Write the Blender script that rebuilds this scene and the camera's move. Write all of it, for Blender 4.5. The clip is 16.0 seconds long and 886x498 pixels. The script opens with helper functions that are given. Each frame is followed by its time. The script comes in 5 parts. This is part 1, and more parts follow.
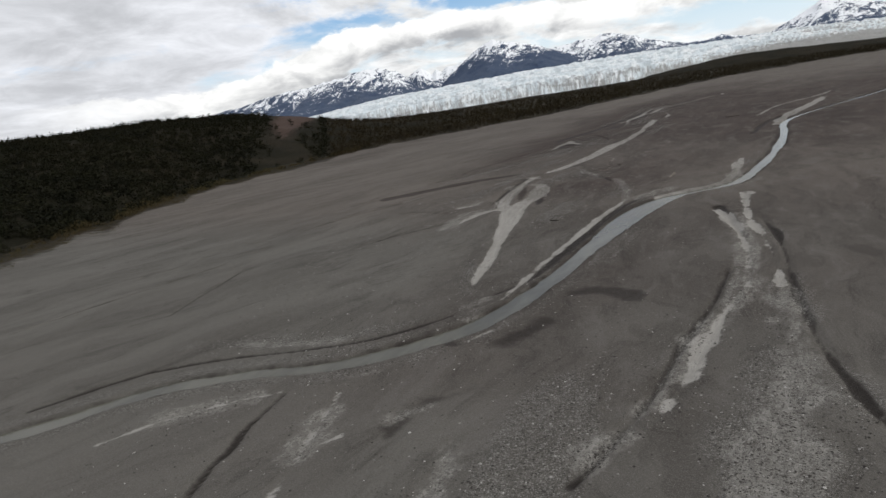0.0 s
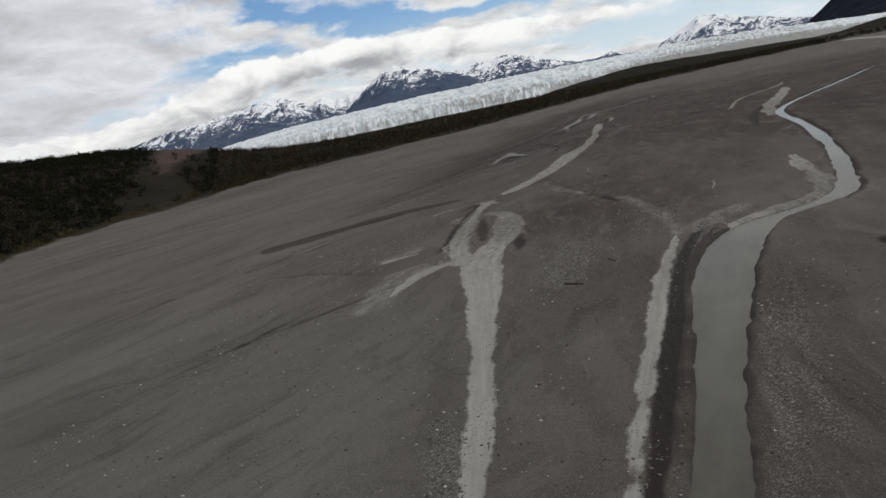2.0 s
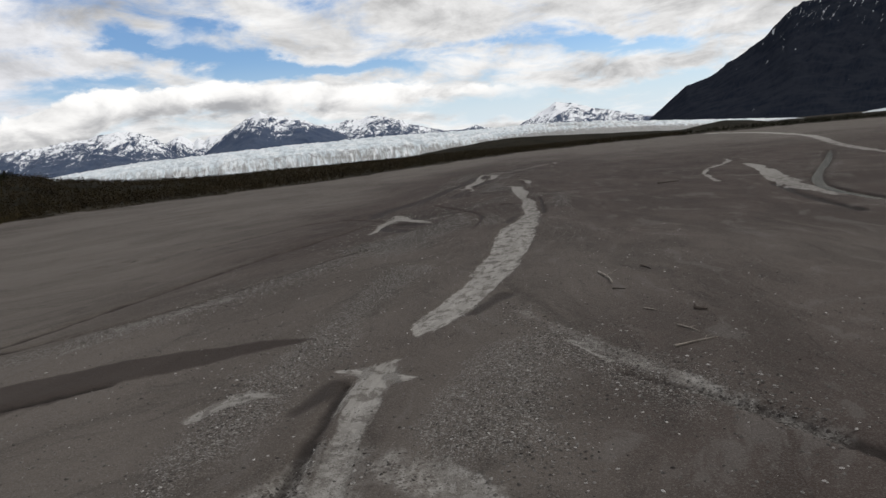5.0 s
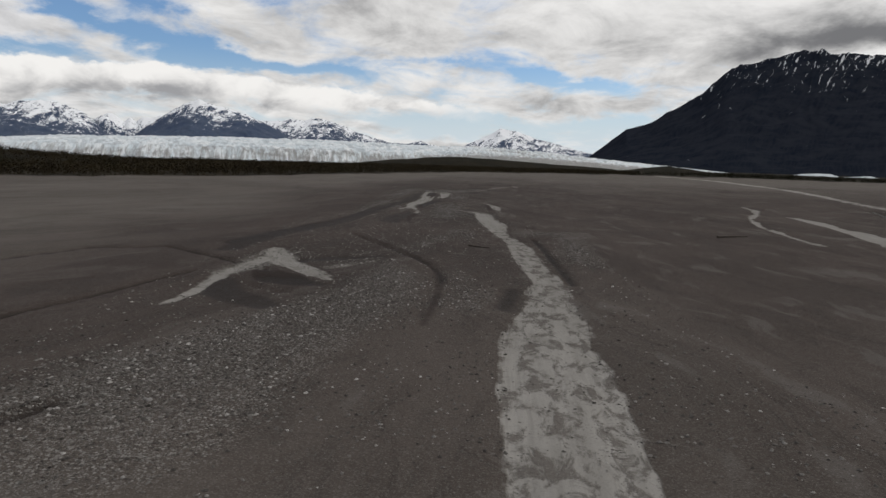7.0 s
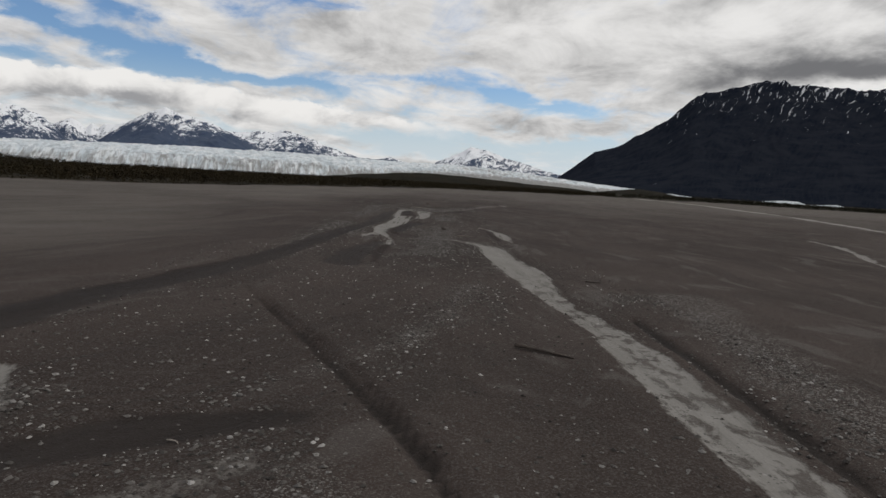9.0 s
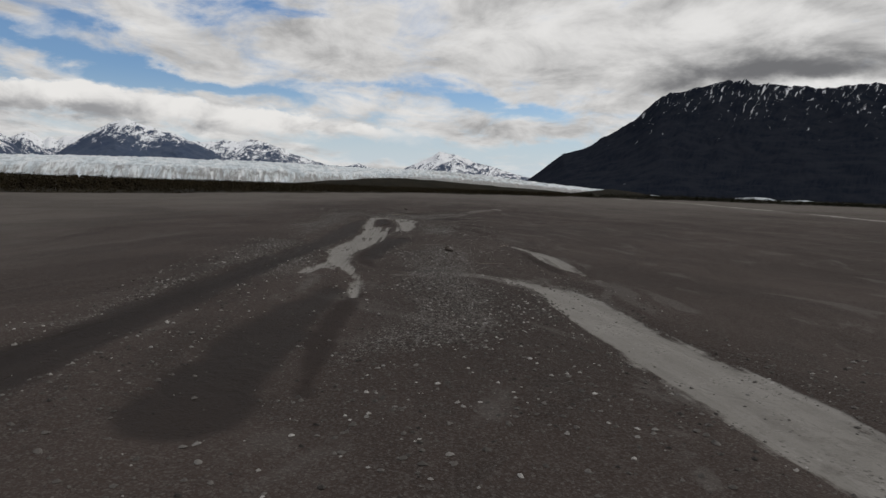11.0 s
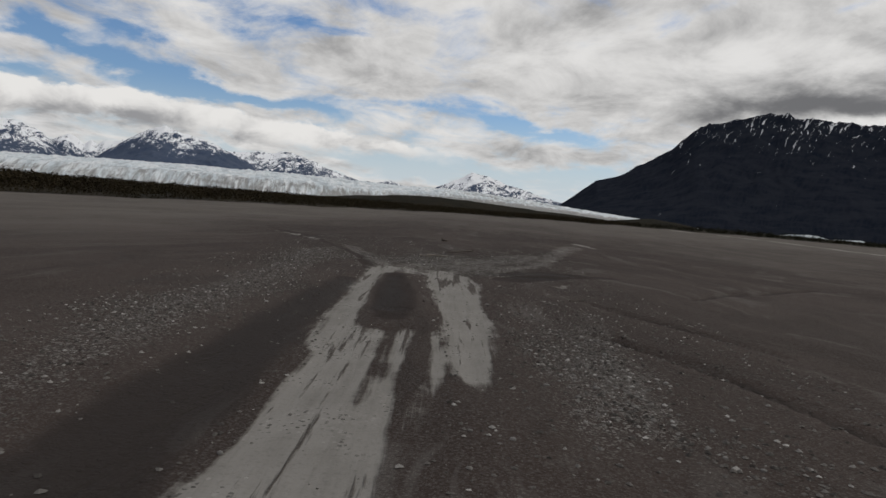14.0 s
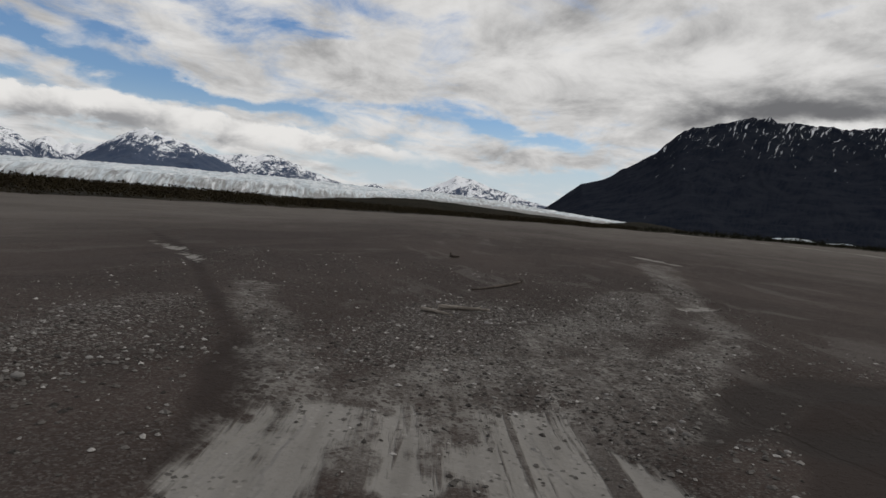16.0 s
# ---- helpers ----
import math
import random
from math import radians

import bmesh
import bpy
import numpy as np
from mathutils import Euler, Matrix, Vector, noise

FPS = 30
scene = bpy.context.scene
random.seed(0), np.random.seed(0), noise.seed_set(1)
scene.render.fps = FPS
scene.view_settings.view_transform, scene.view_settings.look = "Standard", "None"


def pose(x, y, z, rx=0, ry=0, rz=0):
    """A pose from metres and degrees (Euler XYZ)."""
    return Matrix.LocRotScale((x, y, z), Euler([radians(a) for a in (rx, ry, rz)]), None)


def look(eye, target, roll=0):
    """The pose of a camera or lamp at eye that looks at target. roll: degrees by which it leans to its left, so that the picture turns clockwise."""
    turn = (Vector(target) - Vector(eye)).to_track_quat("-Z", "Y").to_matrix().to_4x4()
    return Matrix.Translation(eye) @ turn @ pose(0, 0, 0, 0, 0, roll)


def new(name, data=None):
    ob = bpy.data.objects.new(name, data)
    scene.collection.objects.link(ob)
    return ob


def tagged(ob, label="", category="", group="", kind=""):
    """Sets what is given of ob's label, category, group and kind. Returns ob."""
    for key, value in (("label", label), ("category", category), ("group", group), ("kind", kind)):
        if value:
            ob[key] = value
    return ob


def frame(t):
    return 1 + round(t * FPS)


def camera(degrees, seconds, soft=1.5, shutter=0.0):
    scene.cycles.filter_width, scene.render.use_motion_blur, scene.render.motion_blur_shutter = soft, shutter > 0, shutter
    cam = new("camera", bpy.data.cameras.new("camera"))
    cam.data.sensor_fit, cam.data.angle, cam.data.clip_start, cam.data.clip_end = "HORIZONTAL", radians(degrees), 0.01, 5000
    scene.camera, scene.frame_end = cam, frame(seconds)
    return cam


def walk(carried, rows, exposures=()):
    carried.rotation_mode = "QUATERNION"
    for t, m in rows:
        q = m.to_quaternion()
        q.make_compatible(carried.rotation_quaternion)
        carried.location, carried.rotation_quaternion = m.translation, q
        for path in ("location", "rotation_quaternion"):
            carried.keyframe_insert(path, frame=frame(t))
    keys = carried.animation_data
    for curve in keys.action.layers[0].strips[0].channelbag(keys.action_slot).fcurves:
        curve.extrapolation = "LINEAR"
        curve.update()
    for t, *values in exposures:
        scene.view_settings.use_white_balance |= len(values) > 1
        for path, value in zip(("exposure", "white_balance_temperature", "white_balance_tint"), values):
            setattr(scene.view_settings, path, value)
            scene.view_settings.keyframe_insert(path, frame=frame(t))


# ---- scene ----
cam = camera(68.6, 16.0, soft=1.5)

# seconds, x, y, z, yaw, pitch, bank
FLIGHT = [
    (0, -0.04, -0.02, 10.66, 32.26, -12.86, 8.91),
    (0.5, -3.40, 4.93, 10.00, 30.53, -12.56, 9.84),
    (1, -7.00, 10.44, 9.25, 28.52, -12.21, 10.60),
    (1.5, -10.14, 16.09, 8.70, 26.50, -12.14, 11.55),
    (2, -13.18, 21.80, 8.18, 24.40, -12.07, 11.71),
    (2.5, -15.99, 27.42, 7.62, 22.32, -11.57, 11.01),
    (3, -18.32, 33.02, 7.20, 20.03, -11.16, 10.71),
    (3.5, -20.40, 38.72, 6.73, 17.75, -10.48, 9.18),
    (4, -22.46, 44.44, 6.27, 15.14, -9.68, 8.22),
    (4.5, -24.28, 50.30, 5.93, 12.98, -9.34, 6.88),
    (5, -25.86, 55.99, 5.60, 11.15, -8.82, 5.29),
    (7.5, -31.10, 88.40, 3.99, 4.26, -7.19, -2.75),
    (8, -31.81, 93.11, 3.79, 3.80, -6.58, -3.06),
    (8.5, -32.49, 97.75, 3.60, 3.11, -6.22, -3.58),
    (9, -33.12, 102.21, 3.46, 2.21, -6.03, -3.56),
    (11.5, -35.66, 125.88, 2.60, -0.53, -4.99, -2.13),
    (12, -36.00, 131.21, 2.62, 0.29, -3.82, -4.33),
    (12.5, -36.41, 136.13, 2.68, 0.56, -3.98, -7.94),
    (13, -36.84, 140.90, 2.66, 0.96, -5.13, -7.85),
    (13.5, -37.19, 145.72, 2.45, 1.81, -4.47, -4.61),
    (14, -37.56, 150.39, 2.35, 2.22, -3.82, -4.91),
    (14.5, -37.99, 155.03, 2.40, 2.06, -3.48, -8.04),
    (15, -38.39, 159.63, 2.29, 1.50, -4.36, -7.55),
    (15.5, -38.75, 164.02, 2.15, 1.23, -4.27, -5.44),
    (16, -39.27, 168.50, 1.78, 0.90, -3.40, -4.92),
]
walk(cam, [(t, pose(x, y, z, 90 + pitch, 0, yaw) @ pose(0, 0, 0, 0, 0, -bank))
           for t, x, y, z, yaw, pitch, bank in FLIGHT],
     exposures=[(0, 0.26, 6380, 9), (1.5, 0.02, 6380, 9), (3, 0.03, 6380, 10), (5, 0.13, 6450, 10), (7.5, -0.15, 6500, 10),
                (9, -0.18, 6500, 10), (12.5, -0.29, 6500, 10), (16, -0.28, 6500, 10)])

# ---- world and sun ----
SUN_ELEVATION, SUN_BEARING = 42.0, -62.0          # degrees; bearing is counted from +y towards -x
sun_way = Vector((-math.sin(radians(SUN_BEARING)) * math.cos(radians(SUN_ELEVATION)),
                  math.cos(radians(SUN_BEARING)) * math.cos(radians(SUN_ELEVATION)),
                  math.sin(radians(SUN_ELEVATION))))
sun = new("sun", bpy.data.lights.new("sun", "SUN"))
sun.data.energy, sun.data.angle, sun.data.color = 1.3, radians(12), (1.0, 0.96, 0.9)
sun.matrix_world = look(sun_way * 100, (0, 0, 0))


class Nodes:
    """Short hand for a node tree."""

    def __init__(self, tree):
        self.tree = tree
        tree.nodes.clear()

    def add(self, kind, inputs=None, **props):
        n = self.tree.nodes.new(kind)
        for key, value in props.items():
            setattr(n, key, value)
        for key, value in (inputs or {}).items():
            if isinstance(value, bpy.types.NodeSocket):
                self.tree.links.new(value, n.inputs[key])
            else:
                n.inputs[key].default_value = value
        return n

    def math(self, op, a, b=0.0, c=0.0, clamp=False):
        return self.add("ShaderNodeMath", {0: a, 1: b, 2: c}, operation=op, use_clamp=clamp).outputs[0]

    def vmath(self, op, a, b=(0, 0, 0)):
        return self.add("ShaderNodeVectorMath", {0: a, 1: b}, operation=op).outputs[0]

    def noise(self, vector, scale, detail=4.0, rough=0.55, distort=0.0, lac=2.0):
        return self.add("ShaderNodeTexNoise", {"Vector": vector, "Scale": scale, "Detail": detail,
                                               "Roughness": rough, "Distortion": distort, "Lacunarity": lac}).outputs["Fac"]

    def ramp(self, value, low, high, a=0.0, b=1.0, smooth=True):
        return self.add("ShaderNodeMapRange", {0: value, 1: low, 2: high, 3: a, 4: b},
                        interpolation_type="SMOOTHSTEP" if smooth else "LINEAR").outputs[0]

    def mix(self, fac, a, b, blend="MIX"):
        n = self.add("ShaderNodeMix", data_type="RGBA", blend_type=blend)
        for slot, value in ((0, fac), (6, a), (7, b)):
            if isinstance(value, bpy.types.NodeSocket):
                self.tree.links.new(value, n.inputs[slot])
            else:
                n.inputs[slot].default_value = value if slot == 0 or len(value) == 4 else (*value, 1)
        return n.outputs[2]

    def scaled(self, vector, s):
        return self.vmath("MULTIPLY", vector, s)


def build_sky():
    w = bpy.data.worlds.new("cloudy_sky")
    scene.world = w
    w.use_nodes = True
    k = Nodes(w.node_tree)
    sky = k.add("ShaderNodeTexSky", sky_type="NISHITA", sun_disc=False)
    sky.sun_elevation, sky.sun_rotation = radians(SUN_ELEVATION), radians(-SUN_BEARING)
    sky.air_density, sky.dust_density, sky.ozone_density = 1.0, 0.6, 2.0
    way = k.add("ShaderNodeTexCoord").outputs["Generated"]
    xyz = k.add("ShaderNodeSeparateXYZ", {0: way})
    x, y, z = xyz.outputs
    up = k.math("MAXIMUM", z, 0.0)
    bearing = k.math("MULTIPLY", k.math("ARCTAN2", k.math("MULTIPLY", x, -1.0), y), 57.2958)
    height = k.math("MULTIPLY", k.math("ARCSINE", z), 57.2958)
    stir = k.add("ShaderNodeSeparateColor", {0: k.add("ShaderNodeTexNoise", {"Vector": k.scaled(way, (7, 7, 16)), "Scale": 1.0, "Detail": 6.0, "Roughness": 0.6}).outputs["Color"]})
    veer = k.math("ADD", bearing, k.math("MULTIPLY", k.math("SUBTRACT", stir.outputs[0], 0.5), 13.0))
    heave = k.math("ADD", height, k.math("MULTIPLY", k.math("SUBTRACT", stir.outputs[1], 0.5), 3.4))

    def spot(b0, e0, across, tall, tilt=0.0):
        """A soft ragged oval in bearing and height, leaning by tilt."""
        u = k.math("DIVIDE", k.math("SUBTRACT", veer, b0), across)
        lean = k.math("MULTIPLY", k.math("SUBTRACT", veer, b0), tilt)
        v = k.math("DIVIDE", k.math("SUBTRACT", k.math("SUBTRACT", heave, e0), lean), tall)
        return k.math("EXPONENT", k.math("MULTIPLY", k.math("ADD", k.math("MULTIPLY", u, u), k.math("MULTIPLY", v, v)), -1.0))

    def heap(*spots):
        """Soft ovals given as (strength, bearing, height, across, tall, tilt), added up."""
        total = 0.0
        for size, *shape in spots:
            total = k.math("ADD", k.math("MULTIPLY", spot(*shape), size), total)
        return total

    # a broken deck of cloud seen in perspective, drawn out into long rolls
    far = k.math("ADD", up, 0.21)
    deck = k.add("ShaderNodeCombineXYZ", {0: k.math("DIVIDE", x, far), 1: k.math("DIVIDE", y, far), 2: 0.0}).outputs[0]
    big = k.noise(k.scaled(deck, (0.95, 0.85, 1)), 1.0, 3, 0.5, 0.4)
    fine = k.noise(k.vmath("ADD", k.scaled(deck, (3.2, 2.7, 1)), (3.7, 8.1, 0)), 1.0, 8, 0.62, 0.4)
    cover = k.math("ADD", k.math("ADD", k.math("MULTIPLY", big, 0.35), k.math("MULTIPLY", fine, 0.62)), 0.075)
    cover = k.math("ADD", cover, k.math("MULTIPLY", k.math("ADD", k.ramp(bearing, 0.0, -28.0), k.ramp(bearing, 38.0, 48.0)), 0.11))
    gaps = heap((0.26, 35.5, 10.0, 3.2, 1.1, 0.15), (0.22, 27.6, 8.6, 4.2, 0.9, 0.05), (0.24, 24.0, 7.6, 5.0, 0.7, 0.05), (0.22, 17.0, 7.2, 6.0, 0.55, 0.03),
                (0.13, 38.5, 7.3, 4.5, 0.7, 0.1), (0.24, -4.2, 7.0, 4.6, 0.75, 0.22), (0.12, 4.5, 8.2, 3.5, 0.45, 0.1), (0.30, 5.0, 3.3, 6.5, 0.9), (0.22, -8.5, 3.0, 4.5, 1.5),
                (0.16, 46.4, 4.3, 5.5, 0.8, -0.05), (0.12, 51.5, 7.0, 6.0, 0.8, -0.1), (0.15, 13.7, 13.6, 4.0, 0.5), (0.13, -29.0, 17.0, 3.0, 0.5), (0.14, 28.0, 11.2, 2.5, 0.7),
                (-0.10, 12.0, 10.0, 12.0, 1.4), (-0.10, 36.0, 8.4, 7.0, 0.6), (-0.12, -6.0, 4.4, 4.0, 0.6), (-0.10, -10.0, 13.0, 16.0, 3.5))
    cover = k.math("SUBTRACT", cover, gaps)
    cloud = k.math("MAXIMUM", k.ramp(cover, 0.40, 0.61), k.ramp(spot(-23, 10.4, 10, 2.0, -0.05), 0.25, 0.75))
    # a bright bank that lies on the ranges, heaped up along its top
    puff = k.noise(k.scaled(way, (16, 16, 30)), 1.0, 8, 0.58, 0.35)
    swell = k.noise(k.scaled(way, (6, 6, 9)), 1.0, 3, 0.5)
    lift = k.math("ADD", height, k.math("ADD", k.math("MULTIPLY", k.math("SUBTRACT", puff, 0.5), 2.6), k.math("MULTIPLY", k.math("SUBTRACT", swell, 0.5), 2.2)))
    crown = k.math("ADD", k.ramp(bearing, 4.0, 20.0, 4.7, 6.6, False), k.ramp(bearing, 36.0, 50.0, 0.0, -2.6))
    foot = k.ramp(bearing, 8.0, 26.0, 3.9, 4.2)
    foot = k.math("ADD", foot, k.ramp(bearing, 33.0, 46.0, 0.0, -3.4))
    bank = k.math("MULTIPLY", k.ramp(k.math("SUBTRACT", lift, foot), -0.35, 0.5), k.ramp(k.math("SUBTRACT", lift, crown), 0.22, -0.25))
    bank = k.math("MULTIPLY", bank, k.math("MULTIPLY", k.ramp(bearing, -1.0, 7.0), k.ramp(bearing, 66.0, 50.0)))
    # grey bellies of the thick cloud
    shade = k.noise(k.vmath("ADD", k.scaled(deck, (2.9, 2.5, 1)), (11.0, 2.0, 0)), 1.0, 7, 0.62, 0.4)
    heavy = heap((0.27, -24.5, 9.8, 6.0, 1.2, 0.05), (0.31, -29.5, 10.4, 5.5, 1.0), (0.22, -17.0, 9.0, 6.0, 0.8, -0.05), (0.20, -30.0, 14.6, 3.5, 1.4, 0.2), (0.10, -12.0, 10.2, 7.0, 0.6),
                 (-0.34, -30.0, 8.5, 4.5, 0.6), (-0.16, -18.0, 13.2, 10.0, 1.6), (0.06, 38.0, 12.0, 12.0, 2.0), (0.20, 62.0, 8.0, 16.0, 8.0))
    dense = k.math("ADD", k.math("MULTIPLY", k.math("SUBTRACT", cover, 0.60), 0.5), k.math("MULTIPLY", k.math("SUBTRACT", shade, 0.5), 0.95))
    dense = k.math("ADD", dense, heavy)
    thick = k.math("MULTIPLY", k.ramp(dense, -0.22, 0.46), k.ramp(bearing, 34.0, 48.0, 1.0, 0.6))
    white = k.mix(thick, k.mix(k.ramp(bearing, 30.0, 46.0), (0.91, 0.90, 0.885), (0.86, 0.865, 0.90)), (0.19, 0.192, 0.200))
    roll = k.math("ADD", k.math("MULTIPLY", k.math("SUBTRACT", puff, 0.5), 1.3), k.math("MULTIPLY", k.math("SUBTRACT", crown, lift), 0.12))
    roll = k.math("ADD", roll, heap((0.42, 28.2, 4.9, 2.4, 0.6), (0.22, 10.0, 4.5, 3.0, 0.4), (0.25, 34.0, 4.4, 2.6, 0.6)))
    white = k.mix(bank, white, k.mix(k.ramp(roll, -0.02, 0.58), (0.96, 0.945, 0.92), (0.36, 0.362, 0.375)))
    blue = k.mix(1.0, sky.outputs[0], (0.080, 0.096, 0.116), "MULTIPLY")
    haze = k.mix(k.ramp(height, 0.0, 9.0), (0.66, 0.74, 0.80), blue)
    colour = k.mix(k.math("MAXIMUM", cloud, bank), haze, white)
    # below the horizon the plain goes on
    colour = k.mix(k.ramp(z, -0.02, 0.0), (0.07, 0.065, 0.06), colour)
    out = k.add("ShaderNodeOutputWorld", {0: k.add("ShaderNodeBackground", {0: colour, 1: 1.0}).outputs[0]})
    return out


build_sky()

# ---- materials ----
def material(name):
    m = bpy.data.materials.new(name)
    m.use_nodes = True
    k = Nodes(m.node_tree)
    return m, k


def finish(k, colour, rough, normal=None, spec=0.3, **more):
    ins = {"Base Color": colour if isinstance(colour, bpy.types.NodeSocket) else (*colour, 1), "Roughness": rough, "Specular IOR Level": spec}
    if normal is not None:
        ins["Normal"] = normal
    ins.update(more)
    b = k.add("ShaderNodeBsdfPrincipled", ins)
    k.add("ShaderNodeOutputMaterial", {0: b.outputs[0]})
    return b


def attr(k, name):
    return k.add("ShaderNodeAttribute", attribute_name=name).outputs["Fac"]


def ground_material():
    m, k = material("outwash_plain")
    at = k.add("ShaderNodeNewGeometry").outputs["Position"]
    px, py, _ = k.add("ShaderNodeSeparateXYZ", {0: at}).outputs

    def plane(u, v, w=0.0):
        return k.add("ShaderNodeCombineXYZ", {0: u, 1: v, 2: w}).outputs[0]

    def about(value, size, middle=0.5):
        return k.math("MULTIPLY", k.math("SUBTRACT", value, middle), size)

    def both(*values):
        total = values[0]
        for v in values[1:]:
            total = k.math("ADD", total, v)
        return total

    def less(value, cut):
        return k.math("SUBTRACT", value, cut)

    def times(*values):
        total = values[0]
        for v in values[1:]:
            total = k.math("MULTIPLY", total, v)
        return total

    def rest(value):
        return k.math("SUBTRACT", 1.0, value)

    n1 = k.noise(at, 0.9, 6, 0.62)
    n2 = k.noise(at, 5.0, 5, 0.6)
    n3 = k.noise(at, 26.0, 4, 0.6)
    run, side, lane = attr(k, "run"), attr(k, "side"), attr(k, "lane")
    # worn edges: lobes, frays and fine crumbs
    lobes = both(about(k.noise(at, 0.45, 4, 0.55), 0.42), times(about(k.noise(at, 0.22, 4, 0.6), 2.2), k.ramp(px, -13.0, -7.0)))
    frays = both(about(n1, 0.38), about(n2, 0.16), about(n3, 0.12))
    edge = both(lobes, frays)
    # tongues and streaks that follow the flow
    flow = k.noise(plane(times(side, 2.6), times(run, 0.16)), 1.0, 5, 0.6, 0.25)
    fine_flow = k.noise(plane(times(side, 6.5), times(run, 0.40)), 1.0, 5, 0.65, 0.5)
    end = k.ramp(py, 138.0, 150.0)
    reach = both(times(edge, k.ramp(py, 120.0, 140.0, 1.0, 0.55)), about(flow, k.ramp(py, 44.0, 70.0, 0.15, 0.75)), times(about(fine_flow, 1.0), k.ramp(py, 166.0, 171.0, 0.1, 0.45)))
    ragged_end = times(k.ramp(py, 171.5, 175.3), less(0.62, times(n1, 1.1)))
    silt = k.ramp(less(both(attr(k, "silt"), reach), ragged_end), -0.05, 0.09)
    # bare patches where stones and mud show through the silt
    worn = k.noise(plane(times(side, 2.4), times(run, 1.3), 4.0), 1.0, 7, 0.72, 0.5)
    bare = times(k.ramp(worn, 0.485, 0.60), k.ramp(py, 46.0, 60.0, 0.0, 0.72), k.ramp(py, 131.0, 122.0), k.ramp(px, -36.5, -34.0, 0.45, 1.0))
    streaks = times(k.ramp(both(times(flow, 0.72), times(fine_flow, 0.28)), k.ramp(py, 166.0, 171.0, 0.55, 0.515), k.ramp(py, 166.0, 171.0, 0.59, 0.56)), times(end, k.ramp(py, 180.0, 176.0), 0.85))
    damp_dark = k.ramp(both(attr(k, "damp_dark"), times(edge, k.ramp(py, 34.0, 50.0, 2.4, 1.0))), -0.10, k.ramp(py, 34.0, 50.0, 0.55, 0.24))
    slick = k.ramp(both(attr(k, "slick"), times(edge, k.ramp(py, 64.0, 80.0, 1.4, 0.7))), -0.06, k.ramp(py, 64.0, 80.0, 0.30, 0.14))
    scarp = k.ramp(both(attr(k, "scarp"), times(edge, 0.45)), -0.10, 0.08)
    # shade of the cut banks joins the damp mask and is coloured in
    damp_dark = k.math("MAXIMUM", times(damp_dark, 0.78), scarp)
    # pale silt between stones
    grit = both(times(n2, 0.6), times(n3, 0.5), times(worn, 0.5))
    stony = times(k.ramp(both(attr(k, "stony"), times(edge, 1.3)), -0.22, 0.25), k.ramp(grit, 0.70, 0.92, 0.25, 0.85), k.ramp(k.noise(plane(times(px, 1.7), times(py, 0.42), 9.0), 1.0, 5, 0.62, 0.5), 0.38, 0.54, 0.25, 1.0))
    pebbled = times(k.ramp(py, 55.5, 59.5), k.ramp(py, 70.0, 66.5), k.ramp(grit, 0.86, 0.74), 0.75)
    silt = times(silt, rest(bare), rest(streaks), rest(pebbled))
    # bars of gravel and lanes of sand laid down by the braids, with lobed fronts
    warp = k.add("ShaderNodeTexNoise", {"Vector": k.scaled(at, (0.11, 0.06, 0.0)), "Scale": 1.0, "Detail": 4.0}).outputs["Color"]
    warp = k.scaled(warp, (2.6, 1.6, 0.0))
    east = k.ramp(lane, -9.0, 1.0)

    def braids(slant, shift, length):
        laid = plane(times(less(px, times(py, slant)), 0.26), times(py, length), shift)
        laid = k.vmath("ADD", laid, warp)
        return k.noise(laid, 1.0, 6, 0.58), k.noise(k.vmath("ADD", k.scaled(laid, (3.0, 2.4, 1.0)), (7.0, 3.0, 0.0)), 1.0, 5, 0.62, 0.4)

    (bars_w, rills_w), (bars_e, rills_e) = braids(0.36, 0.0, 0.055), braids(-0.14, 6.0, 0.095)
    bars = both(times(bars_w, rest(east)), times(bars_e, east))
    rills = both(times(rills_w, rest(east)), times(rills_e, east))
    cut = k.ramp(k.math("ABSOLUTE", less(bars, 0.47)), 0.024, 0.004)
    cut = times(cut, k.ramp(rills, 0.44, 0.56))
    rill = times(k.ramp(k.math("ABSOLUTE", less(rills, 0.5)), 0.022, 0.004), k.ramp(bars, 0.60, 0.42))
    gravel = k.ramp(both(attr(k, "gravel"), times(edge, 1.8), about(bars, 4.5, 0.55)), -0.45, 0.85)
    wide = k.noise(k.scaled(at, (0.10, 0.05, 1)), 1.0, 5, 0.6, 0.5)
    tone = k.ramp(both(times(wide, 0.5), times(bars, 0.5)), 0.38, 0.62)
    pale_sand = k.mix(tone, (0.0795, 0.0742, 0.0662), (0.1075, 0.1016, 0.0915))
    dark_sand = k.mix(tone, (0.0310, 0.0226, 0.0194), (0.0500, 0.0380, 0.0330))
    pale_sand = k.mix(k.ramp(py, 38.0, 62.0), pale_sand, k.mix(1.0, pale_sand, (1.0, 0.925, 0.90), "MULTIPLY"))
    # regional brightness differences put into the sand colour, with a browner tint
    sand = k.mix(k.ramp(attr(k, "darkening"), 0.0, 1.0), pale_sand, dark_sand)
    sand = k.mix(times(k.ramp(rills, 0.52, 0.62), rest(times(gravel, 0.6)), k.ramp(east, 0.0, 1.0, 0.16, 0.32), k.ramp(py, 150.0, 185.0, 1.0, 0.45)), sand, (0.029, 0.0238, 0.0212))
    sand = k.mix(times(k.ramp(rills, 0.45, 0.36), k.ramp(east, 0.0, 1.0, 0.22, 0.40)), sand, (0.108, 0.100, 0.093))
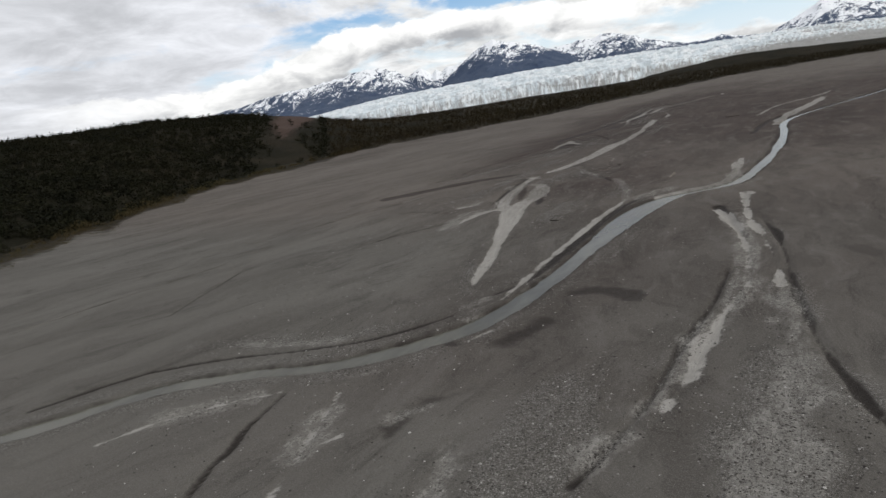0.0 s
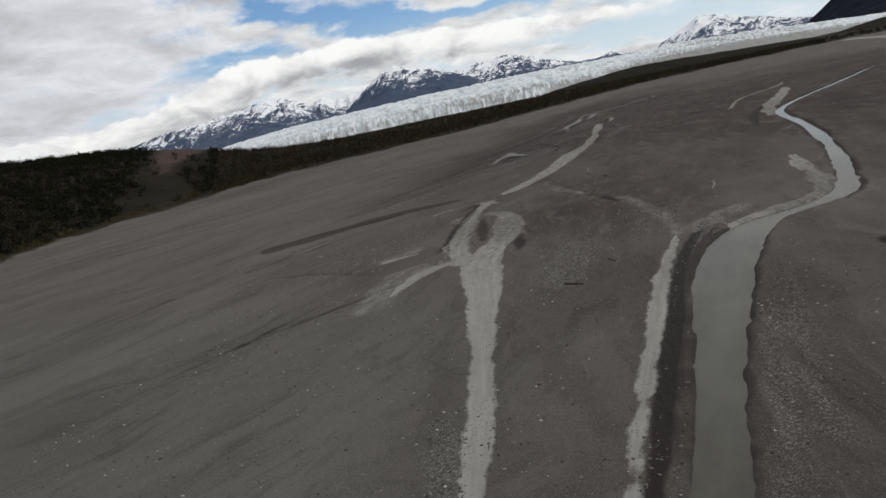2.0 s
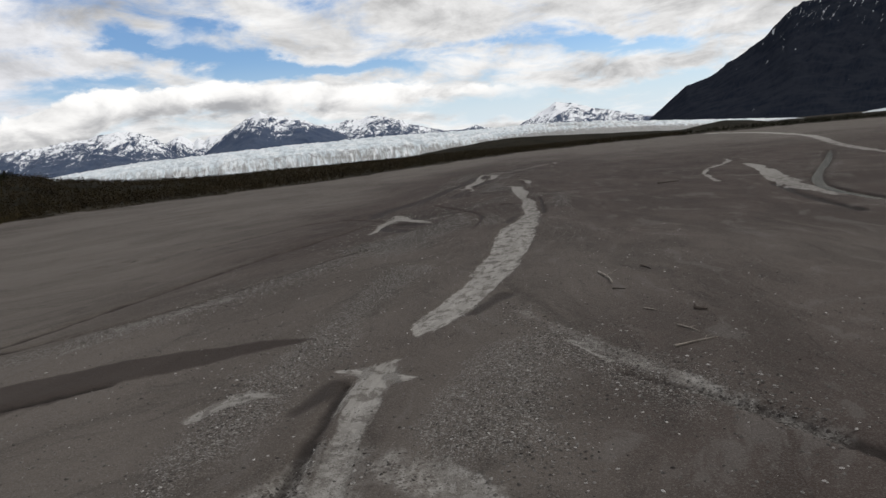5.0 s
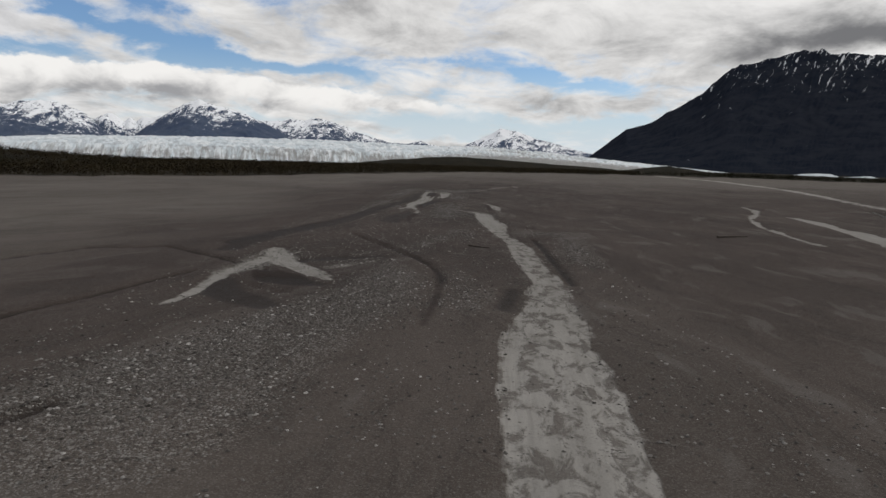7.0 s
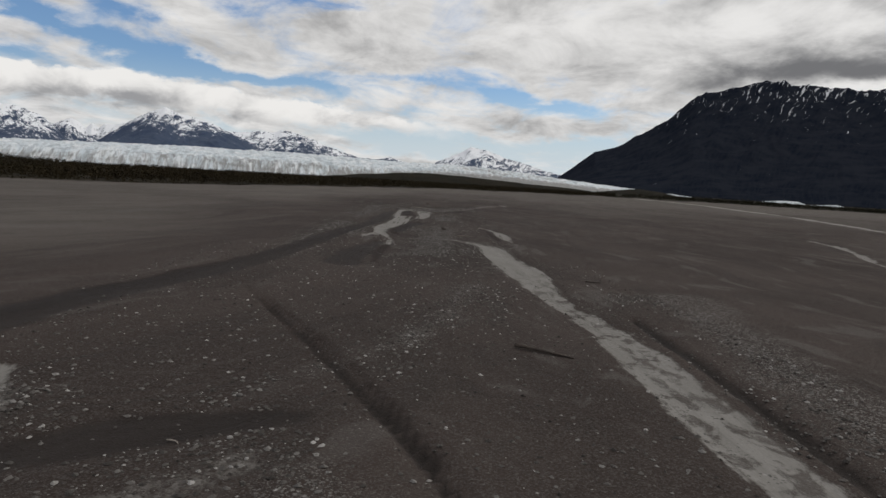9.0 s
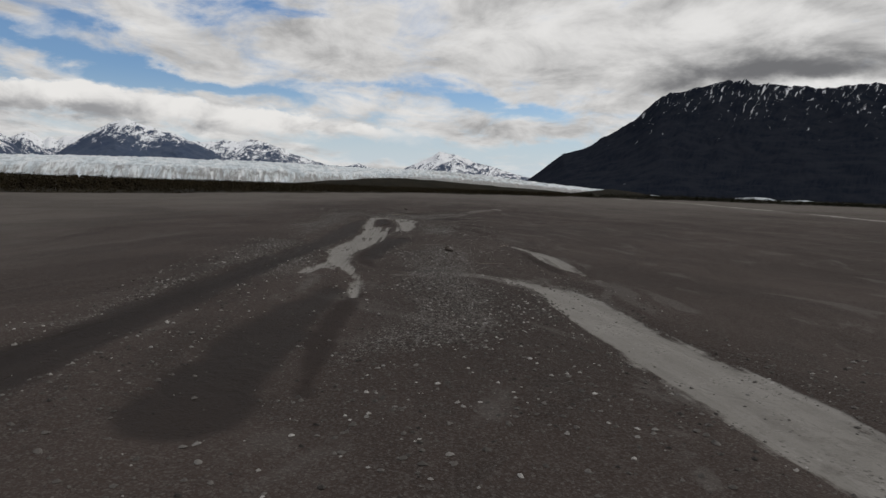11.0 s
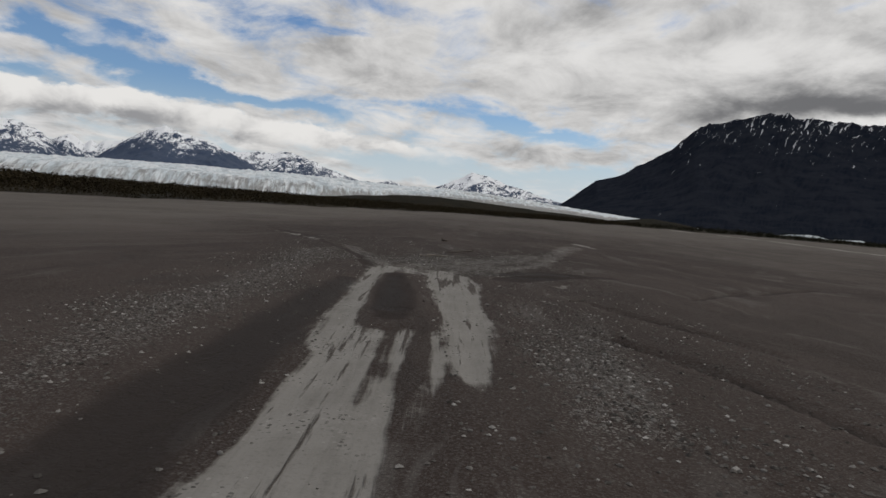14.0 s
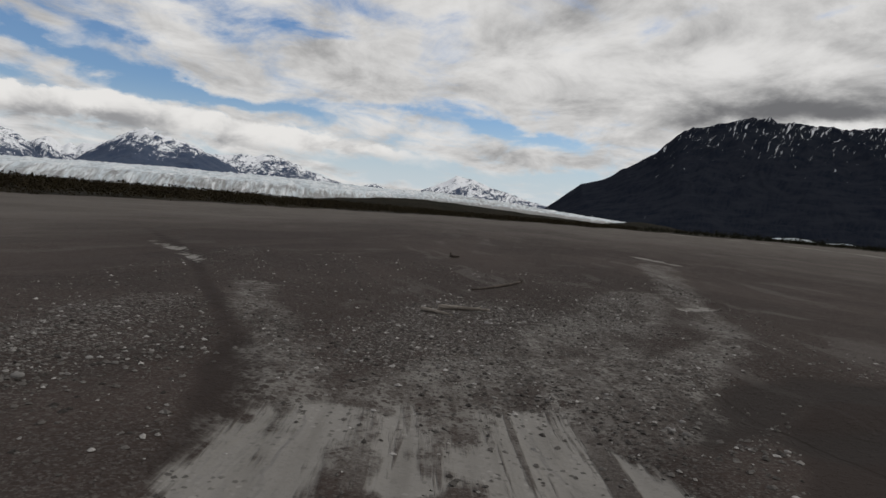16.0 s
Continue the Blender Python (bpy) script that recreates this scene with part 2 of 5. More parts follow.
    # narrow lines along bar edges and rills coloured darker
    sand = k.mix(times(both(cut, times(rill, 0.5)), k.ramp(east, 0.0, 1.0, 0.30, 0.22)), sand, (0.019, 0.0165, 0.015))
    sand = k.mix(k.ramp(n3, 0.4, 0.75, 0.0, 0.30), sand, (0.108, 0.100, 0.094))
    # pebbles
    bent = k.vmath("ADD", at, k.scaled(k.add("ShaderNodeTexNoise", {"Vector": at, "Scale": 40.0, "Detail": 2.0}).outputs["Color"], (0.035, 0.035, 0.0)))
    v0 = k.add("ShaderNodeTexVoronoi", {"Vector": bent, "Scale": 9.0, "Randomness": 1.0})
    v1 = k.add("ShaderNodeTexVoronoi", {"Vector": bent, "Scale": 19.0, "Randomness": 1.0})
    v2 = k.add("ShaderNodeTexVoronoi", {"Vector": bent, "Scale": 46.0, "Randomness": 1.0})
    r0, r1, r2 = (k.add("ShaderNodeSeparateColor", {0: v.outputs["Color"]}).outputs[0] for v in (v0, v1, v2))
    stone0 = k.mix(r0, (0.013, 0.0115, 0.0105), (0.26, 0.249, 0.234))
    stone1 = k.mix(r1, (0.012, 0.0105, 0.0095), (0.27, 0.259, 0.243))
    stone2 = k.mix(r2, (0.012, 0.0105, 0.0095), (0.215, 0.206, 0.193))
    p0 = times(k.ramp(v0.outputs["Distance"], 0.46, 0.36), k.math("MAXIMUM", k.ramp(r0, 0.78, 0.81), k.ramp(r0, 0.15, 0.12)))
    p1 = times(k.ramp(v1.outputs["Distance"], 0.50, 0.40), k.math("MAXIMUM", k.ramp(r1, 0.66, 0.70), k.ramp(r1, 0.22, 0.17)))
    p2 = times(k.ramp(v2.outputs["Distance"], 0.58, 0.44), k.math("MAXIMUM", k.ramp(r2, 0.58, 0.63), k.ramp(r2, 0.26, 0.20)))
    pebble_show = times(rest(times(damp_dark, 0.8)), rest(times(slick, 0.9)), k.ramp(attr(k, "darkening"), 0.2, 1.0, 1.0, 0.85))
    stones = k.mix(times(p2, k.ramp(gravel, 0.0, 1.0, 0.22, 0.75), pebble_show), sand, stone2)
    stones = k.mix(times(p1, k.ramp(gravel, 0.0, 1.0, 0.12, 0.7), pebble_show), stones, stone1)
    stones = k.mix(times(p0, k.ramp(gravel, 0.3, 1.0, 0.0, 0.4), pebble_show), stones, stone0)
    pale = k.ramp(both(times(flow, 0.6), times(n1, 0.4)), 0.36, 0.62)
    siltcol = k.mix(pale, (0.196, 0.187, 0.172), (0.262, 0.251, 0.233))
    siltcol = k.mix(k.ramp(fine_flow, 0.50, 0.66, 0.0, 0.35), siltcol, (0.15, 0.142, 0.13))
    siltcol = k.mix(k.ramp(n3, 0.50, 0.70, 0.0, 0.30), siltcol, (0.13, 0.123, 0.113))
    # the same regional darkening put into the silt colour
    siltcol = k.mix(k.ramp(attr(k, "darkening"), 0.3, 1.0, 0.0, 0.30), siltcol, (0.09, 0.084, 0.077))
    mud_and_shade = k.mix(n2, (0.0150, 0.0125, 0.0112), (0.0235, 0.0197, 0.0177))
    colour = k.mix(times(slick, 0.75), stones, k.mix(tone, (0.0235, 0.0185, 0.0165), (0.0310, 0.0250, 0.0225)))
    colour = k.mix(times(damp_dark, 0.90), colour, mud_and_shade)
    colour = k.mix(times(stony, rest(times(k.math("MAXIMUM", p1, p0), 0.85))), colour, siltcol)
    colour = k.mix(silt, colour, k.mix(times(p1, k.ramp(n1, 0.50, 0.60, 0.1, 0.7)), siltcol, stone1))
    # brown heath soil under the scrub
    heath = k.ramp(both(attr(k, "heath"), about(k.noise(at, 0.06, 5, 0.65), 30.0)), -3.0, 3.0)
    colour = k.mix(heath, colour, k.mix(k.ramp(wide, 0.4, 0.6), (0.013, 0.0108, 0.0066), (0.024, 0.0195, 0.0115)))
    height = times(both(times(n3, 0.25), times(n2, 0.35)), rest(times(silt, 0.7)))
    height = both(height, times(both(times(p0, 1.4), times(p1, 0.9), times(p2, 0.4)), k.ramp(gravel, 0, 1, 0.3, 1.0), rest(times(silt, 0.8))), times(silt, -0.4), times(cut, -0.5))
    bump = k.add("ShaderNodeBump", {"Height": height, "Strength": 0.6, "Distance": 0.05}).outputs[0]
    finish(k, colour, less(0.9, times(damp_dark, 0.2)), bump, 0.05)
    return m


def water_material():
    m, k = material("silty_meltwater")
    at = k.add("ShaderNodeNewGeometry").outputs["Position"]
    rip = k.noise(k.scaled(at, (7, 2.4, 1)), 1.0, 4, 0.6, 0.5)
    bump = k.add("ShaderNodeBump", {"Height": rip, "Strength": 0.12, "Distance": 0.02}).outputs[0]
    tone = k.noise(k.scaled(at, (0.35, 0.12, 1)), 1.0, 5, 0.62)
    col = k.mix(k.ramp(tone, 0.35, 0.65), (0.056, 0.0545, 0.045), (0.090, 0.087, 0.072))
    finish(k, col, 0.18, bump, 0.15, IOR=1.33)
    return m


def stone_material():
    m, k = material("glacial_cobble")
    g = k.add("ShaderNodeNewGeometry")
    at = g.outputs["Position"]
    r = g.outputs["Random Per Island"]
    tint = k.add("ShaderNodeValToRGB", {0: r})
    e = tint.color_ramp.elements
    e[0].color, e[1].color = (0.022, 0.019, 0.017, 1), (0.42, 0.405, 0.385, 1)
    for pos, c in ((0.35, (0.08, 0.074, 0.068, 1)), (0.65, (0.11, 0.101, 0.093, 1)), (0.85, (0.145, 0.137, 0.128, 1)), (0.95, (0.27, 0.259, 0.243, 1))):
        e.new(pos).color = c
    n = k.noise(at, 60.0, 4, 0.6)
    col = k.mix(k.ramp(n, 0.3, 0.7, 0.0, 0.35), tint.outputs[0], (0.07, 0.065, 0.06))
    bump = k.add("ShaderNodeBump", {"Height": n, "Strength": 0.3, "Distance": 0.008}).outputs[0]
    finish(k, col, 0.85, bump, 0.12)
    return m


def cobble_material():
    m, k = material("single_cobble")
    at = k.add("ShaderNodeTexCoord").outputs["Object"]
    r = k.add("ShaderNodeObjectInfo").outputs["Random"]
    n = k.noise(at, 25.0, 5, 0.6)
    col = k.mix(r, (0.12, 0.114, 0.108), (0.34, 0.33, 0.315))
    col = k.mix(k.ramp(n, 0.3, 0.7, 0.0, 0.5), col, (0.08, 0.074, 0.07))
    bump = k.add("ShaderNodeBump", {"Height": n, "Strength": 0.4, "Distance": 0.01}).outputs[0]
    finish(k, col, 0.85, bump, 0.12)
    return m


def wood_material(name, dark, pale):
    m, k = material(name)
    at = k.add("ShaderNodeTexCoord").outputs["Object"]
    grain = k.noise(k.scaled(at, (2.0, 40, 40)), 1.0, 5, 0.6, 0.4)
    patch = k.noise(at, 3.0, 4, 0.6)
    col = k.mix(k.ramp(grain, 0.3, 0.7), dark, pale)
    col = k.mix(k.ramp(patch, 0.5, 0.7, 0.0, 0.6), col, dark)
    bump = k.add("ShaderNodeBump", {"Height": grain, "Strength": 0.5, "Distance": 0.01}).outputs[0]
    finish(k, col, 0.85, bump, 0.25)
    return m


def leaf_material(name, a, b, c):
    m, k = material(name)
    g = k.add("ShaderNodeNewGeometry")
    r = g.outputs["Random Per Island"]
    big = k.noise(g.outputs["Position"], 0.045, 3, 0.5)
    tuft = k.noise(g.outputs["Position"], 0.16, 4, 0.6)
    col = k.mix(k.math("ADD", k.math("MULTIPLY", r, 0.2), k.ramp(tuft, 0.35, 0.65, 0.0, 0.7)), a, b)
    col = k.mix(k.ramp(big, 0.45, 0.62), col, c)
    finish(k, col, 0.85, None, 0.05)
    return m


def hill_material():
    m, k = material("moraine_hillside")
    at = k.add("ShaderNodeNewGeometry").outputs["Position"]
    n = k.noise(at, 0.05, 6, 0.6)
    f = k.noise(at, 0.9, 5, 0.6)
    col = k.mix(k.ramp(n, 0.4, 0.6), (0.0105, 0.0098, 0.0058), (0.0190, 0.0155, 0.0095))
    col = k.mix(k.ramp(f, 0.4, 0.7, 0.0, 0.7), col, (0.0075, 0.0070, 0.0042))
    bare = k.ramp(k.math("ADD", attr(k, "bare"), k.math("MULTIPLY", k.math("SUBTRACT", f, 0.5), 0.9)), 0.35, 0.65)
    col = k.mix(bare, col, k.mix(n, (0.042, 0.028, 0.023), (0.070, 0.051, 0.043)))
    finish(k, col, 0.95, k.add("ShaderNodeBump", {"Height": f, "Strength": 0.6, "Distance": 0.6}).outputs[0], 0.03)
    return m


def ice_material():
    m, k = material("crevassed_glacier_ice")

    def veins(across, away, detail):
        return k.noise(k.add("ShaderNodeCombineXYZ", {0: k.math("MULTIPLY", attr(k, "across"), across), 1: k.math("MULTIPLY", attr(k, "away"), away), 2: 0.0}).outputs[0], 1.0, detail, 0.68, 0.6)

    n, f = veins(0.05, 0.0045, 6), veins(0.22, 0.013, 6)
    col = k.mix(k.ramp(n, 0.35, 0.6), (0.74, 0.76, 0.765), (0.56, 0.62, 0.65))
    # crevasse shadows put into the ice colour: hollows between seracs, then fine strokes
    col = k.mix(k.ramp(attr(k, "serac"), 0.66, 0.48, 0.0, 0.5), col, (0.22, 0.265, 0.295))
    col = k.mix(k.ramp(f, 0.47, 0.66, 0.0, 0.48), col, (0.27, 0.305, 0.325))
    dirt = k.ramp(k.math("ADD", attr(k, "dirt"), k.math("MULTIPLY", k.math("SUBTRACT", f, 0.5), 1.1)), 0.42, 0.75)
    col = k.mix(dirt, col, k.mix(n, (0.16, 0.155, 0.145), (0.26, 0.26, 0.25)))
    finish(k, col, 0.6, k.add("ShaderNodeBump", {"Height": f, "Strength": 0.7, "Distance": 3.0}).outputs[0], 0.3)
    return m


def mountain_material(name, rock_a, rock_b, line, spread, amount, gullies, streaks, patchy=1.0, threads=0.0, close=0.06, length=0.0045, spec=0.02, lean=0.0, stray=1.0):
    """Rock with snow above a snow line; the snow lies in gullies and thins out downhill."""
    m, k = material(name)
    g = k.add("ShaderNodeNewGeometry")
    at = g.outputs["Position"]
    z = k.add("ShaderNodeSeparateXYZ", {0: at}).outputs[2]
    gully = attr(k, "gully")
    n = k.noise(k.scaled(at, (0.012, 0.012, 0.007)), 1.0, 7, 0.62, 0.4)
    f = k.noise(k.scaled(at, (0.12, 0.12, 0.06)), 1.0, 6, 0.68, 0.4)
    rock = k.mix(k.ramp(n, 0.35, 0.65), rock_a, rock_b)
    high = k.ramp(z, line - spread, line + spread, -0.75, 0.75, False)
    lie = k.math("ADD", high, k.math("ADD", k.math("ADD", k.math("MULTIPLY", gully, gullies), k.math("MULTIPLY", attr(k, "streak"), streaks)), k.math("MULTIPLY", k.math("SUBTRACT", f, 0.5), 1.9 * patchy)))
    lie = k.math("ADD", lie, k.math("MULTIPLY", k.math("SUBTRACT", n, 0.5), 1.2 * patchy))
    # thin threads of snow down the gullies, leaning to either side
    leaning = k.math("MULTIPLY", k.math("SUBTRACT", k.noise(k.scaled(at, (0.0035, 0.0035, 0.002)), 1.0, 3, 0.5), 0.5), 170.0 * stray)
    bend = k.math("ADD", attr(k, "across"), k.math("ADD", leaning, k.math("MULTIPLY", k.math("SUBTRACT", n, 0.5), 70.0 * stray)))
    bend = k.math("ADD", bend, k.math("MULTIPLY", attr(k, "away"), lean))
    slope = k.add("ShaderNodeCombineXYZ", {0: k.math("MULTIPLY", bend, close), 1: k.math("MULTIPLY", attr(k, "away"), length), 2: 0.0}).outputs[0]
    thread = k.noise(slope, 1.0, 5, 0.62, 0.3)
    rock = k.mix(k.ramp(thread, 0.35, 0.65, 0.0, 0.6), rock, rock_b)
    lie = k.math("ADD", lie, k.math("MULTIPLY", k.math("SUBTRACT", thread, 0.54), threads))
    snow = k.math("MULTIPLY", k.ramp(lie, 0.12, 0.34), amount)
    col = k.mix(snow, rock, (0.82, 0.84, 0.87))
    finish(k, col, 0.85, k.add("ShaderNodeBump", {"Height": k.math("ADD", n, f), "Strength": 0.7, "Distance": 6.0}).outputs[0], spec)
    return m


GROUND, WATER, STONE, COBBLE = ground_material(), water_material(), stone_material(), cobble_material()
DRIFTWOOD = wood_material("weathered_driftwood", (0.10, 0.085, 0.07), (0.30, 0.27, 0.235))
DARKWOOD = wood_material("dark_wet_driftwood", (0.025, 0.02, 0.017), (0.09, 0.072, 0.06))
SHRUB = leaf_material("willow_scrub", (0.011, 0.0083, 0.0048), (0.040, 0.031, 0.0165), (0.022, 0.0175, 0.0085))
SPRUCE = leaf_material("dark_alder_wood", (0.006, 0.0068, 0.004), (0.0165, 0.0165, 0.008), (0.0125, 0.0120, 0.006))
SEDGE = leaf_material("olive_sedge", (0.030, 0.024, 0.010), (0.075, 0.062, 0.028), (0.055, 0.042, 0.020))
HILL, ICE = hill_material(), ice_material()

# ---- building helpers ----
def grid_mesh(name, X, Y, Z, mat, fields=None, smooth=True):
    """A sheet of quads over the arrays X, Y, Z of the same two-way shape, with point fields."""
    r, c = X.shape
    me = bpy.data.meshes.new(name)
    co = np.stack([X, Y, Z], -1).reshape(-1, 3).astype(np.float32)
    i = np.arange(r * c).reshape(r, c)
    quads = np.stack([i[:-1, :-1], i[:-1, 1:], i[1:, 1:], i[1:, :-1]], -1).reshape(-1, 4)
    fill_mesh(me, co, quads, smooth)
    for key, value in (fields or {}).items():
        me.attributes.new(key, "FLOAT", "POINT").data.foreach_set("value", value.reshape(-1).astype(np.float32))
    me.materials.append(mat)
    return me


def fill_mesh(me, co, faces, smooth=True):
    n = faces.shape[1]
    me.vertices.add(len(co))
    me.vertices.foreach_set("co", co.astype(np.float32).ravel())
    me.loops.add(faces.size)
    me.loops.foreach_set("vertex_index", faces.astype(np.int32).ravel())
    me.polygons.add(len(faces))
    me.polygons.foreach_set("loop_start", np.arange(0, faces.size, n, dtype=np.int32))
    me.polygons.foreach_set("loop_total", np.full(len(faces), n, dtype=np.int32))
    me.polygons.foreach_set("use_smooth", np.full(len(faces), smooth))
    me.update(calc_edges=True)
    me.validate()


def part(name, bm, mat, parent, label=""):
    me = bpy.data.meshes.new(name)
    bm.to_mesh(me)
    bm.free()
    me.materials.append(mat)
    ob = new(name, me)
    ob.parent = parent
    return tagged(ob, label)


RNG = np.random.default_rng(7)
LATTICE = np.random.default_rng(3).random((256, 256))


def value_noise(x, y):
    xi, yi = np.floor(x).astype(int), np.floor(y).astype(int)
    fx, fy = x - xi, y - yi
    fx, fy = fx * fx * (3 - 2 * fx), fy * fy * (3 - 2 * fy)
    a, b = LATTICE[xi % 256, yi % 256], LATTICE[(xi + 1) % 256, yi % 256]
    c, d = LATTICE[xi % 256, (yi + 1) % 256], LATTICE[(xi + 1) % 256, (yi + 1) % 256]
    return (a * (1 - fx) + b * fx) * (1 - fy) + (c * (1 - fx) + d * fx) * fy


def fbm(x, y, octaves=5, gain=0.5):
    total, amp, norm = 0.0, 1.0, 0.0
    for o in range(octaves):
        total = total + amp * value_noise(x * 2 ** o + 17.3 * o, y * 2 ** o + 5.9 * o)
        norm += amp
        amp *= gain
    return total / norm


def ridged(x, y, octaves=5, gain=0.55):
    total, amp, norm = 0.0, 1.0, 0.0
    for o in range(octaves):
        total = total + amp * (1 - np.abs(2 * value_noise(x * 2 ** o + 31.7 * o, y * 2 ** o + 11.1 * o) - 1))
        norm += amp
        amp *= gain
    return total / norm


def follow(x, y, line):
    """As inside(), and how far along the line and to which side of it each point lies."""
    best, along, across, run = np.full(x.shape, -9.0), np.zeros(x.shape), np.zeros(x.shape), 0.0
    for (ax, ay, aw), (bx, by, bw) in zip(line[:-1], line[1:]):
        dx, dy = bx - ax, by - ay
        size = math.hypot(dx, dy)
        t = np.clip(((x - ax) * dx + (y - ay) * dy) / (size * size), 0, 1)
        depth = aw + t * (bw - aw) - np.hypot(x - ax - t * dx, y - ay - t * dy)
        more = depth > best
        best = np.where(more, depth, best)
        along = np.where(more, run + t * size, along)
        across = np.where(more, ((x - ax) * dy - (y - ay) * dx) / size, across)
        run += size
    return best, along, across


def inside(x, y, line):
    """How far each point lies inside a band along a line of (x, y, half width); negative outside."""
    best = np.full(x.shape, -9.0)
    for (ax, ay, aw), (bx, by, bw) in zip(line[:-1], line[1:]):
        dx, dy = bx - ax, by - ay
        t = np.clip(((x - ax) * dx + (y - ay) * dy) / (dx * dx + dy * dy), 0, 1)
        best = np.maximum(best, aw + t * (bw - aw) - np.hypot(x - ax - t * dx, y - ay - t * dy))
    return best


def rounded(points, times):
    """A line with its corners cut that many times."""
    for _ in range(times if len(points) > 2 else 0):
        cut = [points[0]]
        for a, b in zip(points[:-1], points[1:]):
            cut += [tuple(p + (q - p) * f for p, q in zip(a, b)) for f in (0.25, 0.75)]
        points = cut + [points[-1]]
    return list(points)


# ---- the plain: channels as lines of (x, y, half width) ----
STREAM = [(-44, -4, 0.8), (-29.2, 10.8, 0.75), (-27.0, 15.6, 0.7), (-23.6, 18.2, 0.62), (-21.2, 19.2, 0.6), (-19.2, 20.0, 0.7), (-17.3, 22, 0.78),
          (-15.4, 24.4, 0.8), (-14.2, 28, 0.75), (-13.8, 33.7, 0.66), (-13.8, 36.5, 0.72), (-13.8, 40.6, 0.88), (-13.6, 46.6, 1.15),
          (-13.1, 52.3, 1.35), (-11.8, 55.6, 0.8), (-9.9, 57.4, 0.55), (-7.6, 59.6, 0.7), (-6.8, 63.6, 0.65), (-5.9, 74, 0.52),
          (-5.6, 85, 0.6), (-5.7, 94, 0.62), (-6.8, 107, 0.6), (-5.4, 115, 0.5), (-1, 127, 0.5), (4.2, 139, 0.55), (14, 165, 0.6)]
STREAM = rounded(STREAM, 2)
def lay(bands, *points):
    """One more band along points of (x, y, half width), its bends rounded off."""
    bands.append(rounded(points, 1))


SILT = []
lay(SILT, (-18.2, 31.2, 0.1), (-18.9, 33.3, 0.3), (-19.8, 36.4, 0.42), (-21, 40.3, 0.46), (-22.2, 43.9, 0.57), (-23, 46.5, 0.71), (-23.9, 49.2, 1), (-25.1, 52.2, 1.2), (-25.4, 55, 0.85), (-25.5, 56.9, 0.85), (-25.6, 58.9, 0.85), (-26.2, 61.5, 1.1), (-26.9, 63.6, 1), (-27.7, 65.6, 0.5), (-28.7, 67.4, 0.1))
lay(SILT, (-25, 59.6, 0.2), (-24.2, 58.5, 0.15), (-23.5, 57.3, 0.02))
lay(SILT, (-26.3, 53, 0.8), (-27.3, 55, 0.55), (-28.2, 57.3, 0.62), (-29.3, 61, 0.6), (-30, 64.5, 0.45), (-30.4, 66.8, 0.4), (-30.8, 69.2, 0.42), (-30.9, 71.2, 0.55), (-30.9, 72.4, 0.3), (-30.6, 73.1, 0.05))
lay(SILT, (-30.7, 74.9, 0.05), (-30.6, 76.4, 0.6), (-29.8, 80, 0.75), (-29.2, 85.5, 0.9), (-29, 92, 1.1), (-29.1, 97.7, 1.1), (-28.9, 100, 1.15), (-28.7, 102.5, 0.8))
lay(SILT, (-28.7, 102.5, 0.55), (-28.6, 104.5, 0.7), (-28.6, 107, 0.55), (-28.9, 111.5, 0.6), (-29.3, 116, 0.7), (-29.6, 119, 0.4), (-30.2, 122, 0.4), (-30.8, 129, 0.9), (-31.6, 134, 0.8), (-32.1, 137.5, 0.4))
lay(SILT, (-28.3, 48, 0.05), (-28.4, 50, 0.45), (-28.1, 52.2, 0.6), (-27.2, 53, 0.4))
lay(SILT, (-29.4, 58, 0.12), (-28.6, 56, 0.15))
lay(SILT, (-32.2, 54.7, 0.1), (-31.4, 55.7, 0.2), (-30.5, 56.3, 0.05))
lay(SILT, (-32, 71.7, 0.18), (-30.2, 71.4, 0.3))
lay(SILT, (-34.6, 68.8, 0.2), (-34.2, 70.1, 0.4), (-33, 70, 0.15))
lay(SILT, (-42.3, 59.8, 0.05), (-42, 61.5, 0.2), (-41.1, 63.1, 0.1))
lay(SILT, (-39.7, 99.8, 0.1), (-39.7, 100.8, 0.2), (-39.8, 102.2, 0.22), (-40.25, 104.3, 0.25), (-40.25, 107.0, 0.35), (-40, 109.4, 0.5))
lay(SILT, (-40.7, 112.2, 0.4), (-39.7, 109.3, 0.75), (-38.5, 107.7, 0.52), (-37.3, 106.2, 0.44), (-36.4, 105.1, 0.22))
lay(SILT, (-40.2, 111.6, 0.15), (-38.9, 111.9, 0.06))
lay(SILT, (-15.3, 29, 0.15), (-15.5, 33.7, 0.2), (-15.65, 37.3, 0.2), (-15.7, 43.5, 0.33), (-15.85, 47, 0.34), (-15.75, 49.4, 0.28), (-15.55, 52.6, 0.2), (-15.5, 54.6, 0.08))
lay(SILT, (-23.6, 71.2, 0.1), (-23, 70.2, 0.15))
lay(SILT, (-26.1, 73.9, 0.1), (-25, 72.1, 0.15))
lay(SILT, (-14.4, 23.6, 0.05), (-13.9, 24.8, 0.08), (-13.3, 25.9, 0.05))
lay(SILT, (-12.4, 55, 0.9), (-11, 57.3, 0.7), (-8.4, 59.6, 0.7), (-8, 63.4, 0.7), (-8.4, 69, 0.5), (-8.6, 74, 0.3))
lay(SILT, (-5, 19, 0.15), (-4.7, 21, 0.3), (-4.6, 23.5, 0.34), (-4.3, 27.5, 0.22), (-4.1, 30.5, 0.1))
lay(SILT, (-3.7, 32, 0.1), (-4.3, 38, 0.15), (-5.6, 44, 0.25), (-6.9, 47.8, 0.4), (-7.6, 49.6, 0.35))
